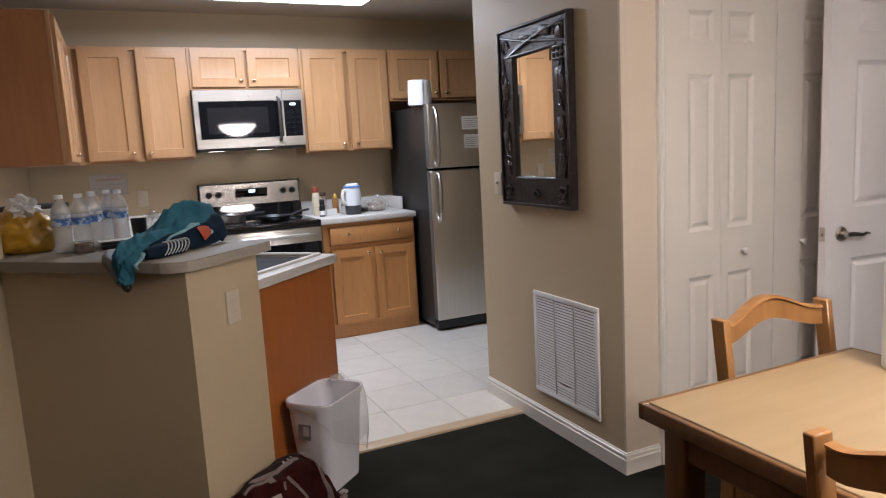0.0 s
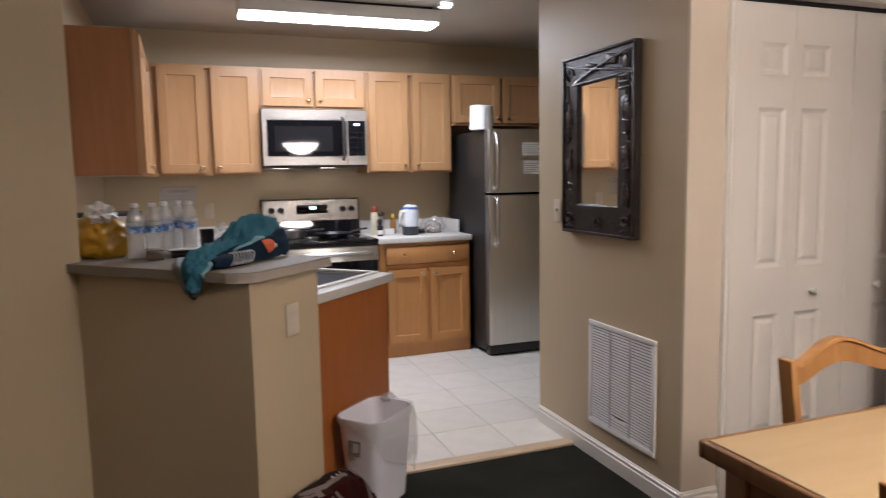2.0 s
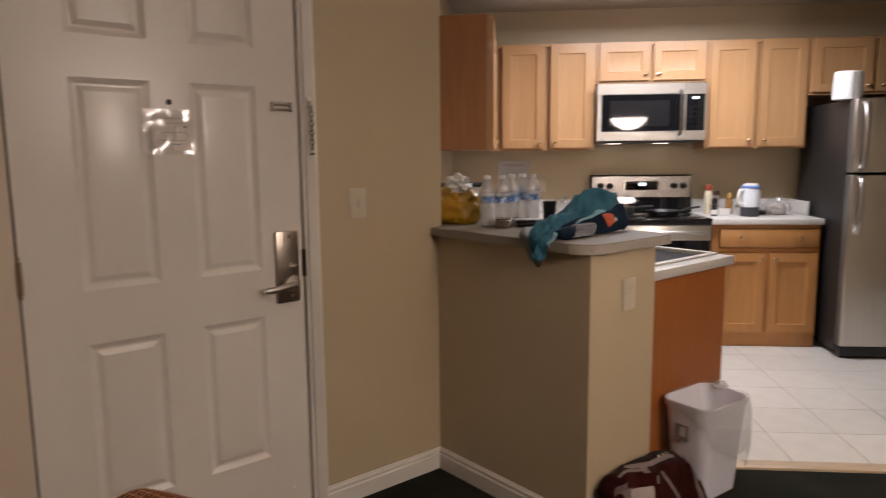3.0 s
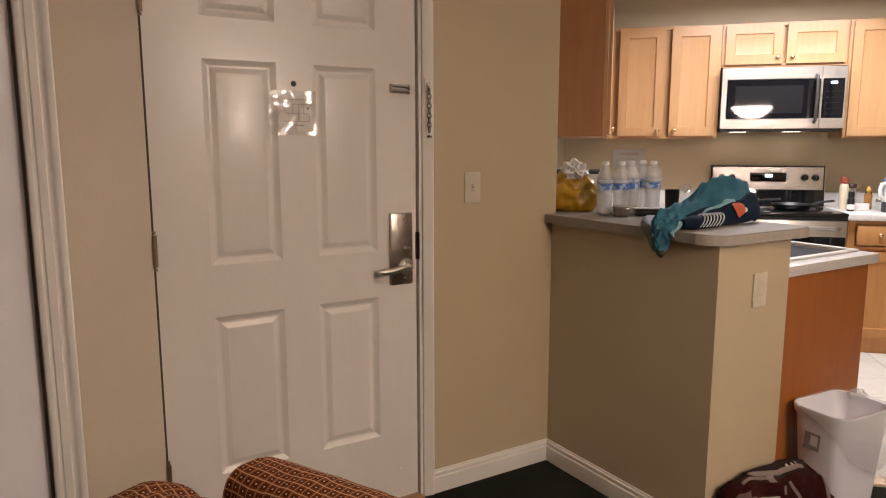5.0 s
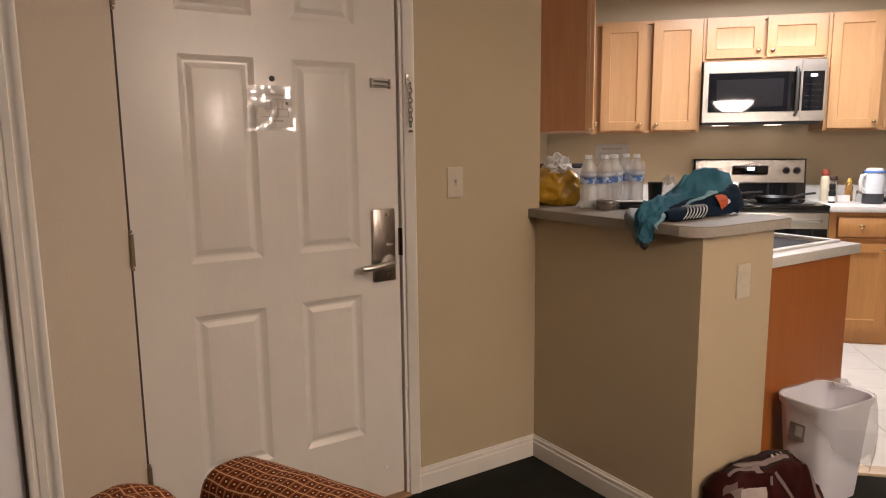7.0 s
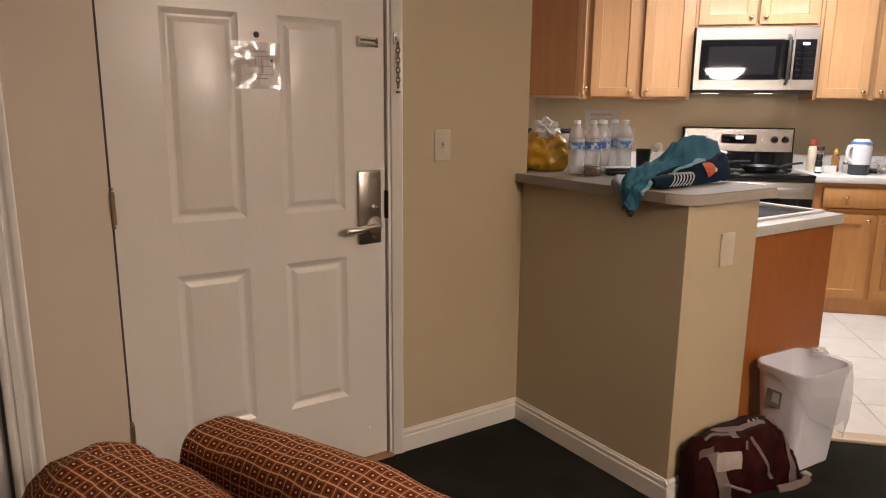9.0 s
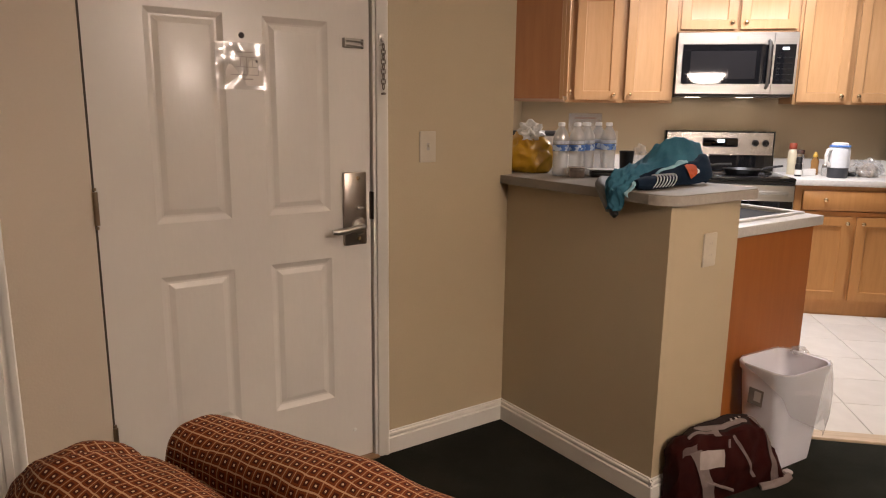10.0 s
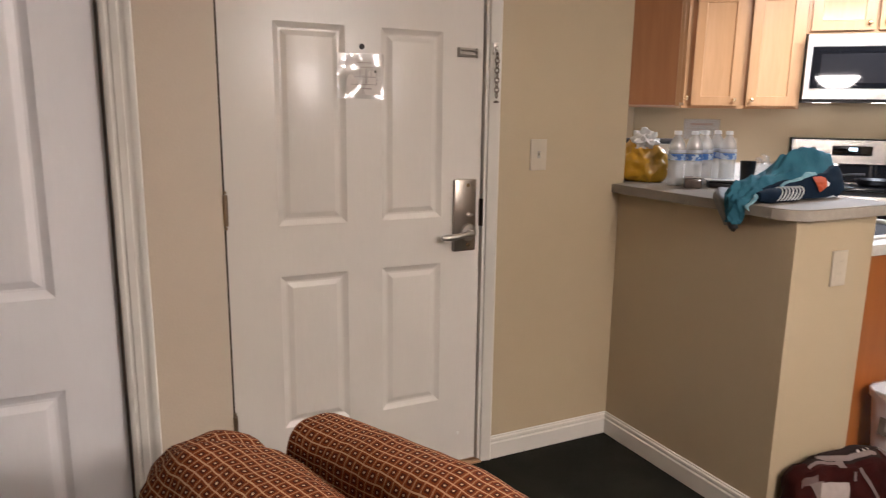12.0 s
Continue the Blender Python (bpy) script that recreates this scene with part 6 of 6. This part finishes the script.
part("grey_strap", draped((((1.83, 1.86, BT + 0.004), (1.82, 1.845, BT + 0.024), (1.81, 1.81, BT + 0.004)), ((1.74, 1.83, BT + 0.004), (1.73, 1.805, BT + 0.030), (1.73, 1.765, BT + 0.006)), ((1.684, 1.785, BT - 0.002), (1.670, 1.755, BT + 0.008), (1.684, 1.720, BT - 0.004)), ((1.680, 1.752, BT - 0.045), (1.670, 1.730, BT - 0.040), (1.680, 1.705, BT - 0.050)), ((1.680, 1.728, BT - 0.078), (1.674, 1.714, BT - 0.078), (1.680, 1.700, BT - 0.080))), 6.0, 0.010, 40, 14), GREYS, gm, "grey strap hanging beside the sleeve", smooth=180)
part("black_tip", tube([(1.676, 1.705, 1.004), (1.673, 1.690, 0.996), (1.671, 1.682, 0.984), (1.673, 1.686, 0.976)], [0.010, 0.015, 0.014, 0.006], 10), BLK, gm, "black tip of the sleeve")
for fu, fv in ((2.075, 1.668), (2.150, 1.672)):
    part("dark_strap", tube([(fu - 0.012, fv, BT + 0.006), (fu, fv - 0.004, BT + 0.022), (fu + 0.012, fv + 0.01, BT + 0.05)], [0.008, 0.011, 0.013], 8), NAVY, gm)

# ---- on the range and the worktop ----
CT = 0.9085
pan = thing("steel_saucepan", pose(0.730, 5.150, 0.9175), "small shiny steel saucepan on the cooktop", "saucepan")
part("pot", lathe(((0, 0), (0.078, 0), (0.086, 0.006), (0.090, 0.055), (0.094, 0.058), (0.091, 0.060), (0.087, 0.055), (0.082, 0.008), (0, 0.004)), 36), mat("pan_steel", (0.34, 0.33, 0.32), 0.32, 1.0, scale=20), pan)
part("handle", tube([(0.088, -0.02, 0.05), (0.13, -0.04, 0.058), (0.21, -0.075, 0.064)], [0.008, 0.009, 0.010], 10, flat=0.5), BLK, pan)
sk = thing("black_skillet", pose(1.00, 5.02, 0.9175), "black frying pan on the cooktop", "frying pan")
part("pan", lathe(((0, 0), (0.10, 0), (0.125, 0.036), (0.128, 0.038), (0.124, 0.038), (0.098, 0.004), (0, 0.004)), 36), BLK, sk)
part("handle", tube([(0.12, 0.0, 0.034), (0.18, 0.02, 0.050), (0.27, 0.05, 0.058)], [0.008, 0.010, 0.009], 10, flat=0.5), BLK, sk)


def bottle(name, x, y, prof, body, cap_prof, cap, label, extra=None):
    ob = thing(name, pose(x, y, CT), label, "bottle")
    part("vessel", lathe(prof, 24), body, ob)
    part("cap", lathe(cap_prof, 20), cap, ob)
    if extra:
        part("band", lathe(extra[0], 24), extra[1], ob)
    return ob


CREAM = mat("cream_plastic", (0.70, 0.62, 0.44), 0.4, scale=20)
REDCAP = mat("brick_red_plastic", (0.26, 0.05, 0.025), 0.4, scale=20)
AMBER = glassy("amber_glass", (0.75, 0.40, 0.14), 0.06)
CLEARG = glassy("clear_glass", (0.95, 0.95, 0.95), 0.04)
bottle("sauce_bottle", 1.372, 5.235, ((0, 0), (0.026, 0), (0.028, 0.004), (0.028, 0.150), (0.024, 0.170), (0.020, 0.176), (0, 0.176)), CREAM, ((0, 0.218), (0.022, 0.218), (0.025, 0.212), (0.025, 0.1765), (0, 0.1765)), REDCAP, "cream squeeze bottle with a brick-red cap")
bottle("pepper_mill", 1.375, 5.085, ((0, 0), (0.021, 0), (0.022, 0.003), (0.022, 0.075), (0.018, 0.085), (0, 0.085)), BLK, ((0, 0.130), (0.014, 0.130), (0.019, 0.122), (0.019, 0.098), (0.016, 0.086), (0, 0.0855)), BLK, "small black seasoning bottle with a pale label", (((0.0225, 0.012), (0.0228, 0.012), (0.0228, 0.045), (0.0225, 0.045)), WHITE))
bottle("honey_bottle", 1.530, 5.255, ((0, 0), (0.024, 0), (0.027, 0.010), (0.024, 0.06), (0.027, 0.09), (0.018, 0.115), (0.014, 0.122), (0, 0.122)), AMBER, ((0, 0.158), (0.008, 0.158), (0.012, 0.140), (0.016, 0.136), (0.016, 0.1225), (0, 0.1225)), mat("yellow_cap", (0.6, 0.36, 0.05), 0.4), "amber honey bottle with a yellow spout")
bottle("glass_shaker", 1.585, 5.215, ((0, 0), (0.021, 0), (0.022, 0.004), (0.020, 0.055), (0, 0.055)), CLEARG, ((0, 0.078), (0.014, 0.077), (0.020, 0.068), (0.020, 0.0555), (0, 0.0555)), NICKEL, "small glass shaker with a metal lid")
cd = thing("white_carton", pose(1.462, 5.165, CT, 0, 0, 12), "small white carton on the worktop", "carton")
part("box_body", box(-0.045, -0.02, 0, 0.045, 0.02, 0.045, 0.002), WHITE, cd)
part("flap", box(-0.0445, -0.0195, 0.0455, 0.0445, 0.004, 0.047), WHITE, cd)
sg = thing("dark_jar", pose(1.448, 5.330, CT), "dark capped jar on the worktop", "jar")
part("glass", lathe(((0, 0), (0.030, 0), (0.032, 0.006), (0.032, 0.12), (0.026, 0.14), (0, 0.14)), 24), CLEARG, sg)
part("lid", lathe(((0, 0.168), (0.028, 0.168), (0.031, 0.164), (0.031, 0.1405), (0, 0.1405)), 24), mat("brown_lid", (0.05, 0.02, 0.012), 0.4), sg)
cn = thing("white_canister", pose(1.612, 5.060, CT) @ Matrix.Diagonal((0.98, 0.98, 0.99, 1)), "white plastic canister with a blue lid and grey base", "canister")
part("base_ring", lathe(((0, 0), (0.060, 0), (0.063, 0.004), (0.064, 0.068), (0, 0.068)), 32), mat("slate_plastic", (0.040, 0.042, 0.050), 0.45, scale=10), cn, "slate grey base")
part("jug", lathe(((0, 0.0685), (0.064, 0.0685), (0.067, 0.09), (0.066, 0.18), (0.061, 0.205), (0, 0.205)), 32), mat("milky_plastic", (0.74, 0.76, 0.79), 0.35, scale=6), cn, "milky white body")
part("lid", lathe(((0, 0.2185), (0.058, 0.2185), (0.065, 0.214), (0.066, 0.2055), (0, 0.2055)), 32), mat("blue_lid", (0.10, 0.22, 0.55), 0.4, scale=6), cn, "blue lid with a white top")
part("lid_top", lathe(((0, 0.236), (0.040, 0.235), (0.050, 0.229), (0.052, 0.219), (0, 0.219)), 28), WHITE, cn)
part("grip", tube([(-0.058, -0.022, 0.19), (-0.084, -0.034, 0.185), (-0.094, -0.038, 0.15), (-0.088, -0.036, 0.105), (-0.060, -0.024, 0.085)], [0.012, 0.013, 0.012, 0.012, 0.011], 10), WHITE, cn, "white moulded grip")
pb = thing("bread_bag", pose(1.835, 5.170, CT), "crumpled clear plastic bag of food on the worktop", "plastic bag")
part("contents", blob((0.065, 0.050, 0.085), 3.0, 0.35, 1.8, 3), mat("bread_crust", (0.55, 0.48, 0.40), 0.7, color2=(0.28, 0.22, 0.18), scale=24), pb, smooth=60)
part("film", blob((0.082, 0.064, 0.112), 8.0, 0.5, 2.3, 3), CLEAR, pb, smooth=35)
rk = thing("small_dark_tin", pose(1.752, 5.205, CT), "small dark tin on the worktop", "tin")
part("body", lathe(((0, 0), (0.028, 0), (0.029, 0.003), (0.029, 0.03), (0, 0.03)), 22), BLK, rk)
part("lid", lathe(((0, 0.038), (0.028, 0.038), (0.030, 0.035), (0.030, 0.0305), (0, 0.0305)), 22), NICKEL, rk)
sgn = thing("wall_sign", pose(-0.182, BACK - 0.0005, 1.165), "clear acrylic sign holder with a pale notice on the wall", "sign")
part("sheet", box(0.004, -0.0015, 0.004, 0.246, 0.0, 0.146), mat("sign_paper", (0.60, 0.53, 0.43), 0.5, scale=9), sgn)
part("print_line", box(0.05, -0.0022, 0.105, 0.20, -0.0016, 0.120), mat("sign_red", (0.45, 0.26, 0.20), 0.6), sgn)
for k in range(3):
    part("print_line", box(0.03, -0.0022, 0.03 + 0.022 * k, 0.22, -0.0016, 0.036 + 0.022 * k), mat("sign_grey", (0.46, 0.40, 0.34), 0.6), sgn)
part("holder", box(0, -0.004, 0, 0.25, -0.0023, 0.15, 0.0008), CLEAR, sgn)

# ---- floor tiles ----
PITCH, GAP = 0.3345, 0.005
tile_mesh = mesh_of("tile", box(GAP / 2, GAP / 2, -0.009, PITCH - GAP / 2, PITCH - GAP / 2, 0.0, 0.0015), TILE)
x_first, y_first = 1.150 - 6 * PITCH, 2.998
for i in range(13):
    for j in range(8):
        x, y = x_first + i * PITCH, y_first + j * PITCH
        if y + PITCH > BACK + 0.02 or x + PITCH < LEFT or x + y < 2.9:
            continue
        part("tile", tile_mesh, TILE, kitchen_floor).matrix_basis = pose(x, y, 0)
